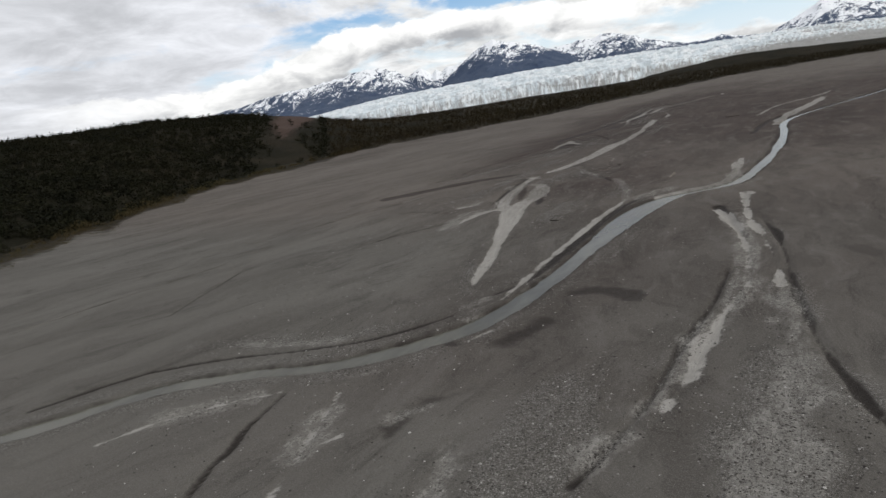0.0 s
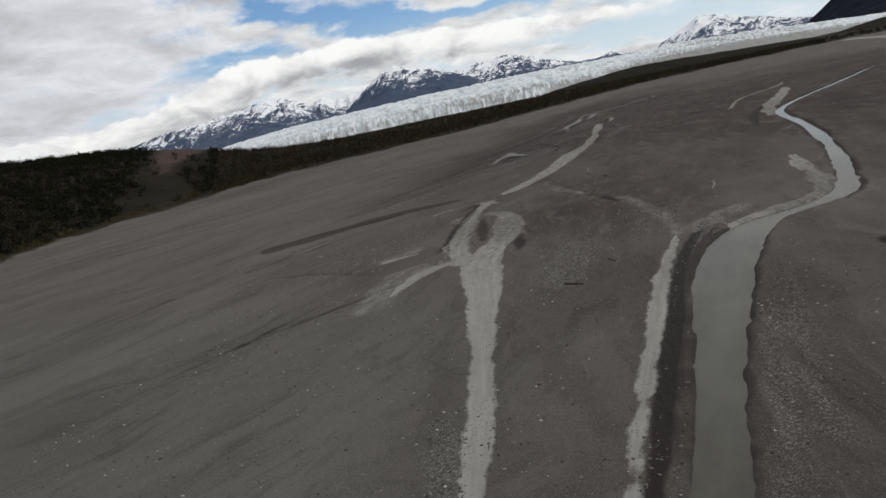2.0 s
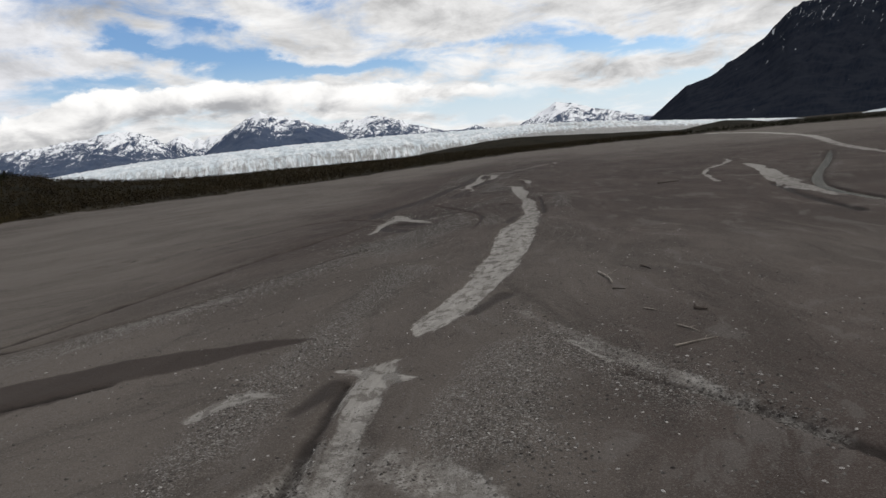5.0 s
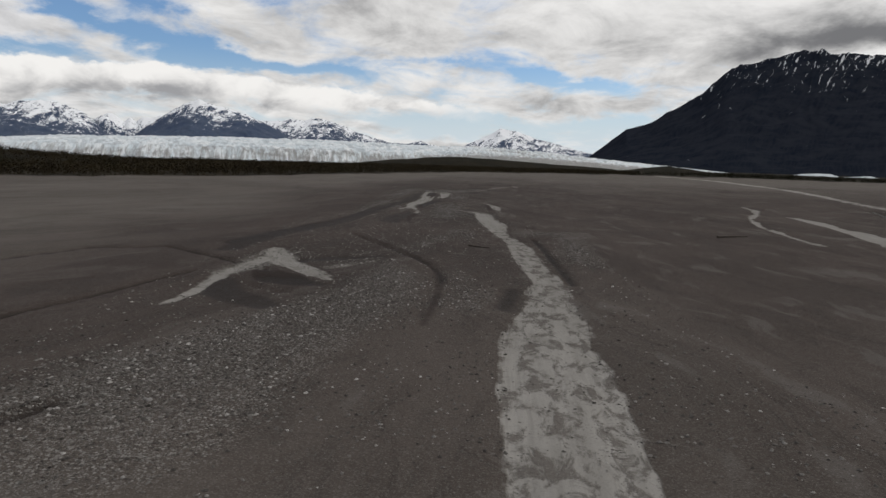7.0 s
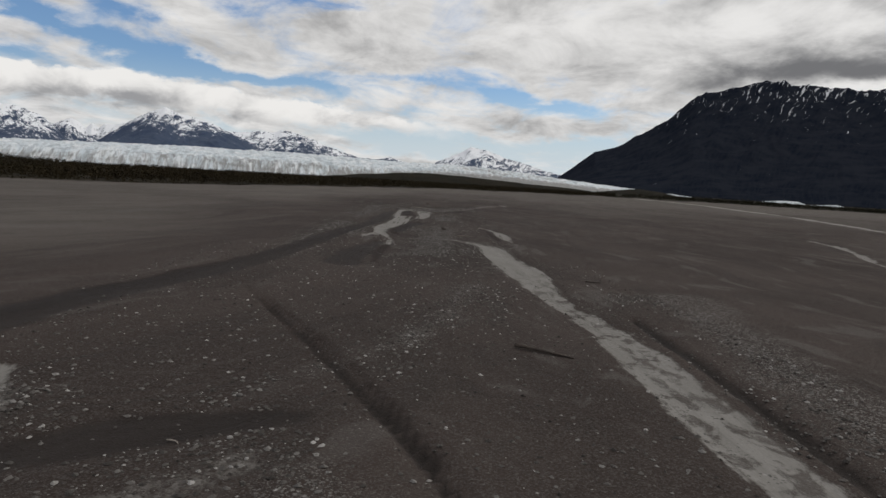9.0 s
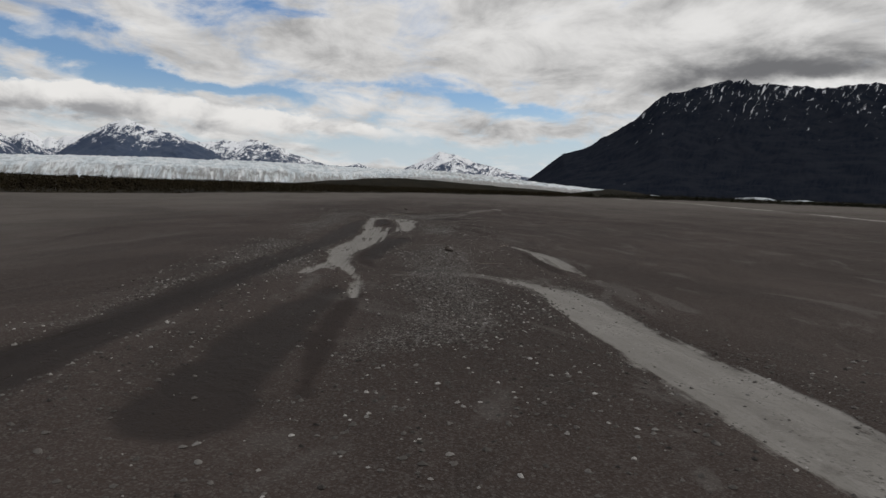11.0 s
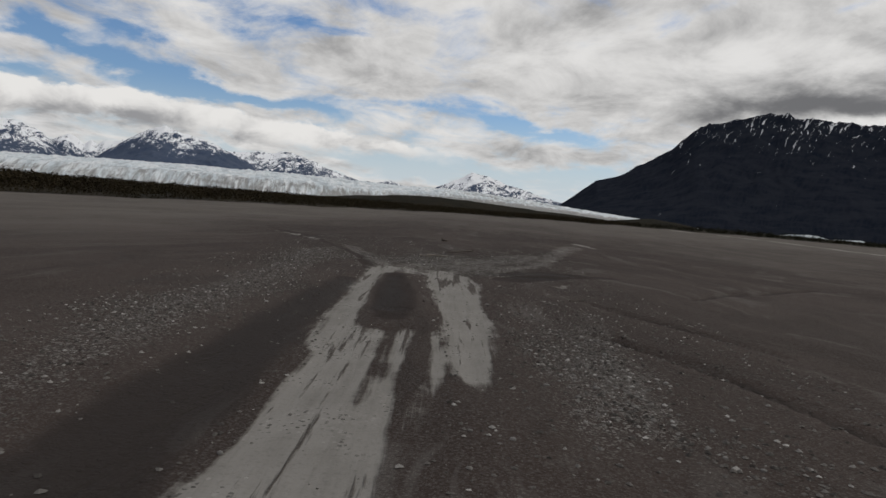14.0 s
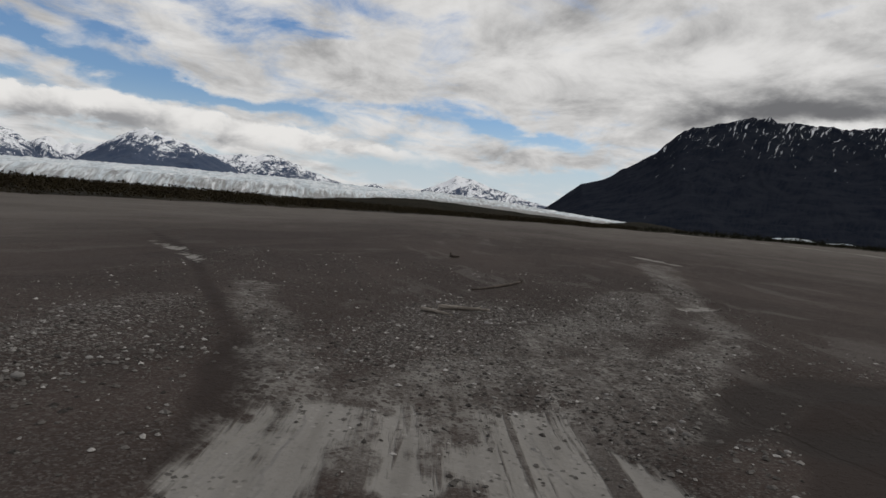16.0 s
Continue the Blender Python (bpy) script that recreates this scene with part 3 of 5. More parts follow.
lay(SILT, (-2.3, 32.1, 0.1), (-2.9, 37.3, 0.14), (-4.6, 44, 0.16), (-5.6, 49, 0.2), (-6.2, 55.3, 0.2))
lay(SILT, (-14.5, 11, 0.15), (-15.3, 13.2, 0.06), (-16.1, 15, 0.16), (-17.3, 18, 0.05))
lay(SILT, (-15.6, 13.7, 0.06), (-14.9, 15, 0.03))
lay(SILT, (-24.3, 11.8, 0.1), (-23.3, 14.2, 0.14), (-21.8, 15.9, 0.1), (-19.9, 17.2, 0.1))
lay(SILT, (-10, 13, 0.1), (-10.9, 15.8, 0.02))
lay(SILT, (-37.3, 136.4, 0.1), (-37.6, 138.9, 0.2), (-37.9, 140.6, 0.2), (-38.3, 142, 0.25), (-38.8, 143.2, 0.3), (-39, 144.6, 0.45), (-39.15, 145.8, 0.46), (-39.25, 147.3, 0.6), (-39.05, 149.7, 0.68), (-38.85, 153.2, 0.8), (-38.85, 157.5, 0.95), (-38.7, 160.2, 1.1), (-38.7, 161.6, 0.9))
lay(SILT, (-39.35, 140.2, 0.1), (-39.3, 141.5, 0.16), (-39.2, 142.4, 0.2), (-39.2, 144.5, 0.1))
lay(SILT, (-39, 142.2, 0.08), (-38.6, 141.4, 0.06))
lay(SILT, (-39.5, 160.5, 0.45), (-39.9, 162.4, 0.4), (-40.05, 163.9, 0.36), (-40.3, 167.7, 0.34), (-40.55, 171.5, 0.32), (-40.7, 173.8, 0.35))
lay(SILT, (-37.25, 158.6, 0.1), (-37.4, 160.5, 0.42), (-37.4, 163.6, 0.5), (-37.7, 166.5, 0.62), (-37.9, 170.1, 0.85), (-38.1, 172.6, 0.85), (-38.3, 174.2, 0.6))
lay(SILT, (-40.3, 172.4, 0.3), (-40.2, 174.2, 0.3))
lay(SILT, (-39.5, 172.8, 0.3), (-39.6, 174.4, 0.2))
lay(SILT, (-39, 173.2, 0.3), (-39, 174.6, 0.2))
lay(SILT, (-32.1, 151.3, 0.06), (-31.3, 149, 0.25), (-30.9, 147, 0.45), (-30.8, 144.6, 0.38), (-30.5, 142.3, 0.1), (-30.2, 139.5, 0.1))
lay(SILT, (-33.2, 140.4, 0.1), (-32.3, 139.2, 0.4), (-31.8, 137.6, 0.7), (-31.4, 133, 0.7))
lay(SILT, (-33.8, 183.4, 0.15), (-32.6, 184.9, 0.15))
lay(SILT, (-28.3, 207.5, 0.5), (-27.5, 201.8, 0.4))
lay(SILT, (-50, 191, 0.1), (-47, 187.3, 0.3), (-45.2, 183.6, 0.05))
lay(SILT, (-34.4, 171.9, 0.2), (-34, 173.2, 0.2))
lay(SILT, (-35, 163.4, 0), (-34.1, 162.7, 0.1), (-33.6, 161.6, 0.08))
lay(SILT, (-1.2, 164.6, 0.25), (-2.4, 156, 0.4), (-10, 138.7, 0.2), (-11.4, 122.4, 0.3))
lay(SILT, (56, 460, 4), (53.6, 346, 2.8), (46, 284, 1.6), (36, 233, 1.4), (25, 196, 0.9), (20, 176, 0.9), (14.5, 148, 0.6))
lay(SILT, (-7.4, 105, 0.8), (-7, 118, 1), (-3.2, 138, 0.8), (-2.2, 149, 0.5))
BARE = []  # sandy islands inside the silt
lay(BARE, (-29.5, 66, 0.05), (-28.1, 61.7, 0.48), (-27, 58.4, 0.45), (-26.5, 56.5, 0.1))
lay(BARE, (-40, 172, 0.25), (-39.6, 168.3, 0.62), (-39.15, 165.2, 0.62), (-39.05, 163.6, 0.4), (-39, 162.4, 0.05))
lay(BARE, (-39.35, 164, 0.16), (-39.2, 159.5, 0.02))
lay(BARE, (-38.85, 164, 0.12), (-38.7, 157.8, 0.02))
lay(BARE, (-38.55, 165.2, 0.12), (-38.25, 161, 0.22), (-38.05, 157, 0.2), (-37.9, 153, 0.03))
lay(BARE, (-39.05, 163, 0.1), (-38.95, 160.4, 0.02))
lay(BARE, (-39.3, 142.9, 0.12), (-39.3, 143.9, 0.12))
STONY = []  # pale gravel with silt between the stones
lay(STONY, (-16.8, 27.9, 0.3), (-16.2, 29.3, 0.35))
lay(STONY, (-15.9, 26, 0.2), (-15.3, 26.7, 0.15))
lay(STONY, (-17.8, 19, 0.1), (-16.8, 19.9, 0.2))
lay(STONY, (-1.9, 11, 1.3), (-1.7, 15.7, 1.25), (-1.3, 19, 0.95), (-1.2, 23, 0.65), (-1.7, 27.5, 0.7), (-2.3, 32, 0.4))
lay(STONY, (-6.4, 15.5, 0.25), (-5.5, 18.5, 0.45), (-4.4, 28, 0.5), (-3.8, 33, 0.7), (-4.6, 40, 0.7), (-6, 47, 0.7))
lay(STONY, (-31.2, 64.5, 0.4), (-30.8, 67, 0.5), (-29.6, 67, 0.5), (-28.2, 66.2, 0.6), (-27.2, 64.8, 0.5))
lay(STONY, (-36.6, 140.8, 0.08), (-34.9, 140.9, 0.2), (-33.6, 140.6, 0.5), (-32.4, 139.4, 0.7), (-31.8, 137.8, 0.8))
lay(STONY, (-40.4, 173.4, 0.7), (-39.2, 174, 0.8), (-38.3, 174.6, 0.8))
lay(STONY, (-28.6, 46.4, 0.8), (-29.2, 49.5, 1.1), (-29.2, 52.4, 1.2), (-27.6, 53.2, 0.6))
lay(STONY, (-27.4, 55.1, 0.6), (-28.4, 58, 0.7), (-29.4, 61.5, 0.7), (-30.2, 66, 0.4))
lay(STONY, (-32, 55, 0.5), (-30.9, 57.2, 0.5))
lay(STONY, (-15.5, 54, 0.25), (-16.4, 58.4, 0.4), (-18.3, 63.4, 0.4), (-19.5, 65.9, 0.25))
lay(STONY, (-15.3, 54.5, 0.4), (-13.5, 57, 0.7), (-12.5, 58.6, 0.6))
lay(STONY, (-40.3, 105.2, 0.4), (-39.9, 108.4, 0.9), (-40.2, 111, 0.5))
lay(STONY, (-40.5, 174, 0.5), (-41.3, 176.4, 0.4), (-42.3, 178.7, 0.35), (-43.2, 181.2, 0.3))
lay(STONY, (-39.6, 174.6, 0.7), (-38.5, 175.8, 1.0), (-37.5, 177.8, 1.05), (-36.2, 180.8, 0.9), (-34.3, 185.7, 0.8))
lay(STONY, (-37.6, 174.3, 0.6), (-36.5, 176.6, 0.6), (-34.3, 179.3, 0.3), (-33.7, 183.4, 0.4), (-29.8, 199, 0.8))
lay(STONY, (-23.3, 14.2, 0.8), (-21, 16.4, 0.7))
lay(STONY, (-15.6, 13.6, 0.8), (-16.6, 16.4, 0.6))
lay(STONY, (-9.8, 12.6, 0.5), (-10.7, 15.6, 0.3))
lay(STONY, (-13.8, 16.6, 0.3), (-12.8, 18, 0.2))
lay(STONY, (-21, 22.6, 0.3), (-25.9, 21.2, 0.3))
lay(STONY, (-42.5, 77, 0.3), (-40.5, 81, 0.35))
lay(STONY, (-36.9, 107.5, 0.3), (-35.8, 109.5, 0.25))
lay(STONY, (-21.5, 67.8, 0.25), (-25.5, 73.5, 0.25), (-27.8, 77.8, 0.15))
DAMP = []
lay(DAMP, (-15.9, 30.3, 0.1), (-14.85, 33.6, 0.3), (-14.9, 39, 0.36), (-14.9, 46, 0.36), (-14.5, 52, 0.3), (-13.6, 55.6, 0.15))
lay(DAMP, (-42.6, 111, 0.6), (-43, 115, 0.9), (-42.5, 119.2, 0.8), (-41.3, 126, 0.7), (-40.9, 137.5, 0.6), (-40.9, 146.5, 0.6), (-40.65, 149.7, 0.6), (-40.6, 155.1, 0.8), (-40.9, 161, 0.7), (-41.1, 169.6, 0.4))
lay(DAMP, (-39.6, 121.3, 0.02), (-36.6, 116, 0.1), (-34.5, 112.4, 0.12), (-33.2, 110, 0.12), (-32.2, 106, 0.12), (-32.4, 100, 0.1))
lay(DAMP, (-37.9, 143.2, 0.05), (-36.7, 142, 0.2), (-34.9, 141.6, 0.15))
lay(DAMP, (-38, 137.5, 0.4), (-38.4, 134, 0.7), (-38.2, 128, 0.8))
lay(DAMP, (-37, 174, 0.2), (-35.9, 175.6, 0.5), (-34.9, 176.6, 0.6), (-33.8, 176.4, 0.6))
lay(DAMP, (-35.8, 174.4, 0.4), (-34.6, 174.6, 0.5))
lay(DAMP, (-11.9, 30.6, 0.5), (-10.4, 31.4, 0.8), (-9, 30.2, 0.6))
lay(DAMP, (-12.8, 23.6, 0.6), (-11.8, 26.8, 0.6))
lay(DAMP, (-16.9, 24.2, 0.4), (-14.8, 23, 0.5))
lay(DAMP, (-12, 19.6, 0.4), (-13.4, 17.6, 0.5), (-13.2, 15.5, 0.4))
lay(DAMP, (-38.6, 109, 0.5), (-37.4, 110.5, 0.7), (-35.5, 111.2, 0.35))
lay(DAMP, (-39.9, 171, 0.2), (-39.5, 168, 0.4), (-39.2, 164.6, 0.4))
lay(DAMP, (-37.4, 153, 0.8), (-37.7, 149.6, 0.5), (-37.8, 147.4, 0.45), (-37.8, 145, 0.45))
lay(DAMP, (-38.5, 104.6, 0.5), (-37.4, 104.3, 0.7), (-36.5, 104, 0.4))
lay(DAMP, (-39.9, 104.1, 0.6), (-38.6, 101.5, 0.8), (-37, 100.6, 0.5))
lay(DAMP, (-29.8, 104.5, 0.3), (-30.1, 101.6, 0.4))
lay(DAMP, (-23.7, 54.6, 0.25), (-24.2, 57, 0.25))
lay(DAMP, (-32.2, 69, 0.3), (-31.8, 70.8, 0.4))
lay(DAMP, (-28.4, 80.2, 0.5), (-29.3, 77.6, 0.3))
SLICK = []  # smooth wet sand with a sharp rim
lay(SLICK, (-55.4, 200.6, 0.15), (-47.6, 188.6, 0.22), (-43.7, 180.2, 0.16), (-42.1, 176.9, 0.14), (-41.6, 176.0, 0.30), (-41.3, 174.7, 0.42), (-41.05, 173.5, 0.26), (-40.95, 172.4, 0.1))
lay(SLICK, (-40.1, 171.9, 0.12), (-40.05, 172.6, 0.1))
lay(SLICK, (-36.0, 172.6, 0.7), (-34.7, 175.2, 0.9), (-33.2, 176.5, 0.8), (-31.6, 176.9, 0.3))
lay(SLICK, (-29.5, 66.0, 0.05), (-28.1, 61.7, 0.46), (-27.0, 58.4, 0.42), (-26.5, 56.5, 0.1))
lay(SLICK, (-39.9, 171.8, 0.25), (-39.5, 168.3, 0.58), (-39.1, 165.2, 0.55), (-39.0, 163.4, 0.3))
lay(SLICK, (-39.3, 142.9, 0.1), (-39.3, 143.9, 0.1))
lay(SLICK, (-37.2, 154.0, 0.25), (-37.6, 150.6, 0.38), (-38.0, 147.6, 0.36), (-38.1, 144.6, 0.34), (-37.6, 142.4, 0.2), (-36.8, 141.8, 0.1))
lay(SLICK, (-39.0, 106.0, 0.5), (-38.2, 105.0, 0.9), (-37.2, 104.1, 0.6))
lay(SLICK, (-24.4, 58.2, 0.2), (-24.2, 56.6, 0.42), (-23.7, 55.2, 0.3))
lay(SLICK, (-46, 63, 1.5), (-43.4, 67.0, 1.6), (-39.9, 71.4, 1.4), (-36.2, 73.9, 0.8), (-34.0, 74.8, 0.15))
lay(SLICK, (-43.4, 113.0, 0.4), (-42.6, 121.0, 0.4), (-41.3, 130.0, 0.28), (-40.8, 140.0, 0.22), (-40.4, 148.0, 0.15))
lay(SLICK, (-40.1, 122.0, 0.05), (-36.9, 117.2, 0.08), (-34.3, 112.6, 0.1), (-32.7, 108.2, 0.14), (-32.2, 103.0, 0.14), (-32.2, 99.0, 0.1))
lay(SLICK, (-37.3, 137.0, 0.25), (-37.4, 133.0, 0.3), (-37.0, 129.0, 0.2))
lay(SLICK, (-31.9, 148.4, 0.05), (-31.6, 146.4, 0.2), (-31.5, 144.0, 0.3), (-31.2, 141.6, 0.2))
SCARP = []  # small cut banks and dark furrows; bank shade is put into their colour
lay(SCARP, (-38.8, 103.8, 0.04), (-37.7, 102.7, 0.08), (-36.8, 102.4, 0.08), (-36.3, 102.2, 0.04))
lay(SCARP, (-16.2, 29.9, 0.12), (-15.4, 31.4, 0.16), (-15, 33.8, 0.22), (-15.15, 38.3, 0.3), (-15.05, 44, 0.3), (-15.2, 47.5, 0.27), (-14.95, 52, 0.27), (-14.4, 55.9, 0.2))
lay(SCARP, (-17.3, 10, 0.1), (-17.8, 11.3, 0.15), (-18.2, 12.2, 0.06), (-18.3, 13, 0.14), (-19, 14.4, 0.12), (-19.2, 15.4, 0.04), (-19.7, 17.2, 0.08))
lay(SCARP, (-29.0, 55.6, 0.06), (-29.6, 59.0, 0.14), (-30.6, 62.9, 0.18), (-31.2, 67.4, 0.15), (-31.6, 71, 0.1))
lay(SCARP, (-39.7, 121.3, 0.05), (-36.8, 116.5, 0.12), (-34.8, 112.8, 0.12), (-33.5, 110.3, 0.12), (-32.8, 108.6, 0.1), (-32.3, 105.4, 0.1))
lay(SCARP, (-24.8, 71.3, 0.1), (-22.7, 69.6, 0.2), (-21.3, 67.6, 0.2), (-19.6, 64.8, 0.1))
lay(SCARP, (-6.4, 14.6, 0.1), (-5.9, 17.4, 0.12), (-5.5, 20.5, 0.15), (-5.4, 24.1, 0.12), (-4.9, 29.2, 0.12), (-4.9, 34.3, 0.1))
lay(SCARP, (-7.6, 50.4, 0.4), (-6.2, 46, 0.2), (-4.8, 41, 0.15))
lay(SCARP, (-31, 12.6, 0.1), (-29.2, 16.9, 0.16), (-27.0, 18.8, 0.12), (-24.6, 20.4, 0.16), (-21.6, 21.6, 0.12), (-18.6, 23.6, 0.16), (-16.9, 26.6, 0.1))
lay(SCARP, (-28.4, 120, 0.1), (-28, 113.5, 0.14), (-27.8, 110, 0.14), (-27.6, 106, 0.1))
lay(SCARP, (-31.2, 163, 0.05), (-33, 166.2, 0.1), (-34, 168.4, 0.06))
lay(SCARP, (-30, 172, 0.1), (-27, 176, 0.15), (-22, 180, 0.1))
lay(SCARP, (-45, 66.5, 0.12), (-41, 69, 0.15), (-38.5, 71, 0.12))
lay(SCARP, (-46, 74, 0.15), (-42, 79.8, 0.15), (-40, 86, 0.12), (-37.6, 92.5, 0.1))
lay(SCARP, (1.6, 18.5, 0.15), (0.1, 22.6, 0.18), (-0.9, 26.5, 0.16), (-1.8, 32.0, 0.12), (-2.8, 40.5, 0.14), (-4.4, 46.5, 0.1))
lay(SCARP, (-46.5, 72.5, 0.1), (-45.2, 85.5, 0.14), (-41.4, 105.0, 0.1))
lay(SCARP, (-34.2, 39.2, 0.06), (-33.0, 43.4, 0.1), (-32.1, 47.4, 0.05))
lay(SCARP, (-39.6, 53.7, 0.05), (-35.5, 53.4, 0.12), (-31.4, 52.4, 0.05))
lay(SCARP, (-46, 46.6, 0.06), (-43, 57.8, 0.1), (-40.7, 62.3, 0.06))
lay(SCARP, (-33.0, 42.6, 0.05), (-30.2, 48.0, 0.08), (-27.6, 52.3, 0.05))
lay(SCARP, (-51.2, 25.0, 0.08), (-48.5, 45.2, 0.1))
lay(SCARP, (-52.4, 30.5, 0.06), (-44.0, 40.8, 0.08))
lay(SCARP, (-36.5, 24.2, 0.05), (-40.2, 34.0, 0.08))
lay(SCARP, (-34.6, 163.6, 0.08), (-33.4, 161.2, 0.1), (-32.4, 158.0, 0.06))
lay(SCARP, (-46.8, 18.9, 0.07), (-45.6, 26.2, 0.12), (-44.0, 35.5, 0.07))
lay(SCARP, (-63.7, 26.9, 0.08), (-61.8, 33.6, 0.14), (-56.7, 41.5, 0.08))
lay(SCARP, (-55.5, 52.3, 0.10), (-49.2, 56.9, 0.16), (-49.1, 68.5, 0.10))
lay(SCARP, (-56.0, 90.2, 0.12), (-51.0, 101.3, 0.20), (-47.2, 112.2, 0.20), (-39.0, 106.3, 0.12))
lay(SCARP, (-46.1, 45.9, 0.06), (-45.6, 48.4, 0.10), (-44.8, 55.2, 0.06))
lay(SCARP, (-7.8, 118, 0.3), (-9.5, 106, 0.4), (-9.6, 96, 0.3))
GRAVEL = []
lay(GRAVEL, (-44.5, 73.5, 1.2), (-41.6, 79, 1.5), (-39.3, 85, 1.5), (-37.6, 91.4, 1.2), (-33.5, 98.7, 0.6))
lay(GRAVEL, (-36.5, 92, 2.6), (-35.4, 98, 2.2), (-34.2, 103, 1.4), (-34.6, 107, 1.2), (-35, 109.3, 0.6))
lay(GRAVEL, (-33.5, 86, 1.5), (-33.8, 79, 1.2), (-33.4, 66, 1), (-33, 60, 1))
lay(GRAVEL, (-27.6, 68, 1.6), (-26.8, 75, 1.4), (-24, 70, 1.4))
lay(GRAVEL, (-37.2, 130, 0.6), (-34.8, 133, 1.6), (-34.6, 138, 1.5), (-35.6, 145, 1.3), (-35.2, 150, 0.7))
lay(GRAVEL, (-42.6, 156, 0.6), (-43.2, 166, 1.0), (-43.6, 178, 1.1))
lay(GRAVEL, (-39.2, 176.5, 1.6), (-38.6, 181, 1.8), (-36, 180, 1.5))
lay(GRAVEL, (-35.4, 158, 0.8), (-34.5, 166, 0.8))
lay(GRAVEL, (-41.6, 132, 0.6), (-41.8, 142, 0.9), (-42.2, 150, 1.2))
lay(GRAVEL, (-40.2, 139, 0.4), (-40.1, 146, 0.4), (-40.2, 154, 0.35))
lay(GRAVEL, (-1.5, 10, 2.4), (-1.4, 22, 1.6), (-2, 30, 0.8))
lay(GRAVEL, (0.9, 20.4, 0.6), (-1.1, 26, 0.7), (-2.1, 35, 0.6), (-5, 52, 0.6))
lay(GRAVEL, (-29.3, 20.1, 0.6), (-25.9, 21.6, 0.8), (-22, 22.6, 0.8), (-19.1, 24.5, 0.8), (-17.6, 27, 0.6))
lay(GRAVEL, (-11.6, 36, 0.6), (-11.6, 46, 0.6))
lay(GRAVEL, (-20, 48, 1.6), (-20.5, 54, 1.6))
lay(GRAVEL, (-18, 30, 1), (-20.6, 36, 0.8))
lay(GRAVEL, (-36.5, 112, 0.5), (-33.8, 117, 0.7), (-33, 124, 0.6))
lay(GRAVEL, (-26.5, 112, 1.2), (-26, 124, 1.4))
lay(GRAVEL, (-31.4, 106, 0.5), (-31, 100, 0.5))
lay(GRAVEL, (-8, 14, 2), (-8.4, 20, 1.6))


# edge of the plain: where the scrub begins, as bearing and distance from the start
SCRUB_EDGE = [(80, 84), (66, 92), (59, 104), (52, 134), (45, 160), (40, 176), (34, 200), (26, 214), (19, 244), (13.5, 292),
              (7, 374), (0, 432), (-8, 490), (-16, 500), (-24, 480), (-32, 430)]


def edge_at(bearing):
    bs = np.array([p[0] for p in SCRUB_EDGE])[::-1]
    ds = np.array([p[1] for p in SCRUB_EDGE])[::-1]
    return np.interp(bearing, bs, ds)


def spread(first, last, step, reach, growth):
    """Coordinates that are evenly spaced from first to last and then widen out to reach on both sides."""
    core = list(np.arange(first, last + step / 2, step))
    low, high, s = first, last, step
    left, right = [], []
    while low > -reach or high < reach:
        s = min(s * growth, 160)
        low, high = low - s, high + s
        left.append(low)
        right.append(high)
    return np.array(left[::-1] + core + right)


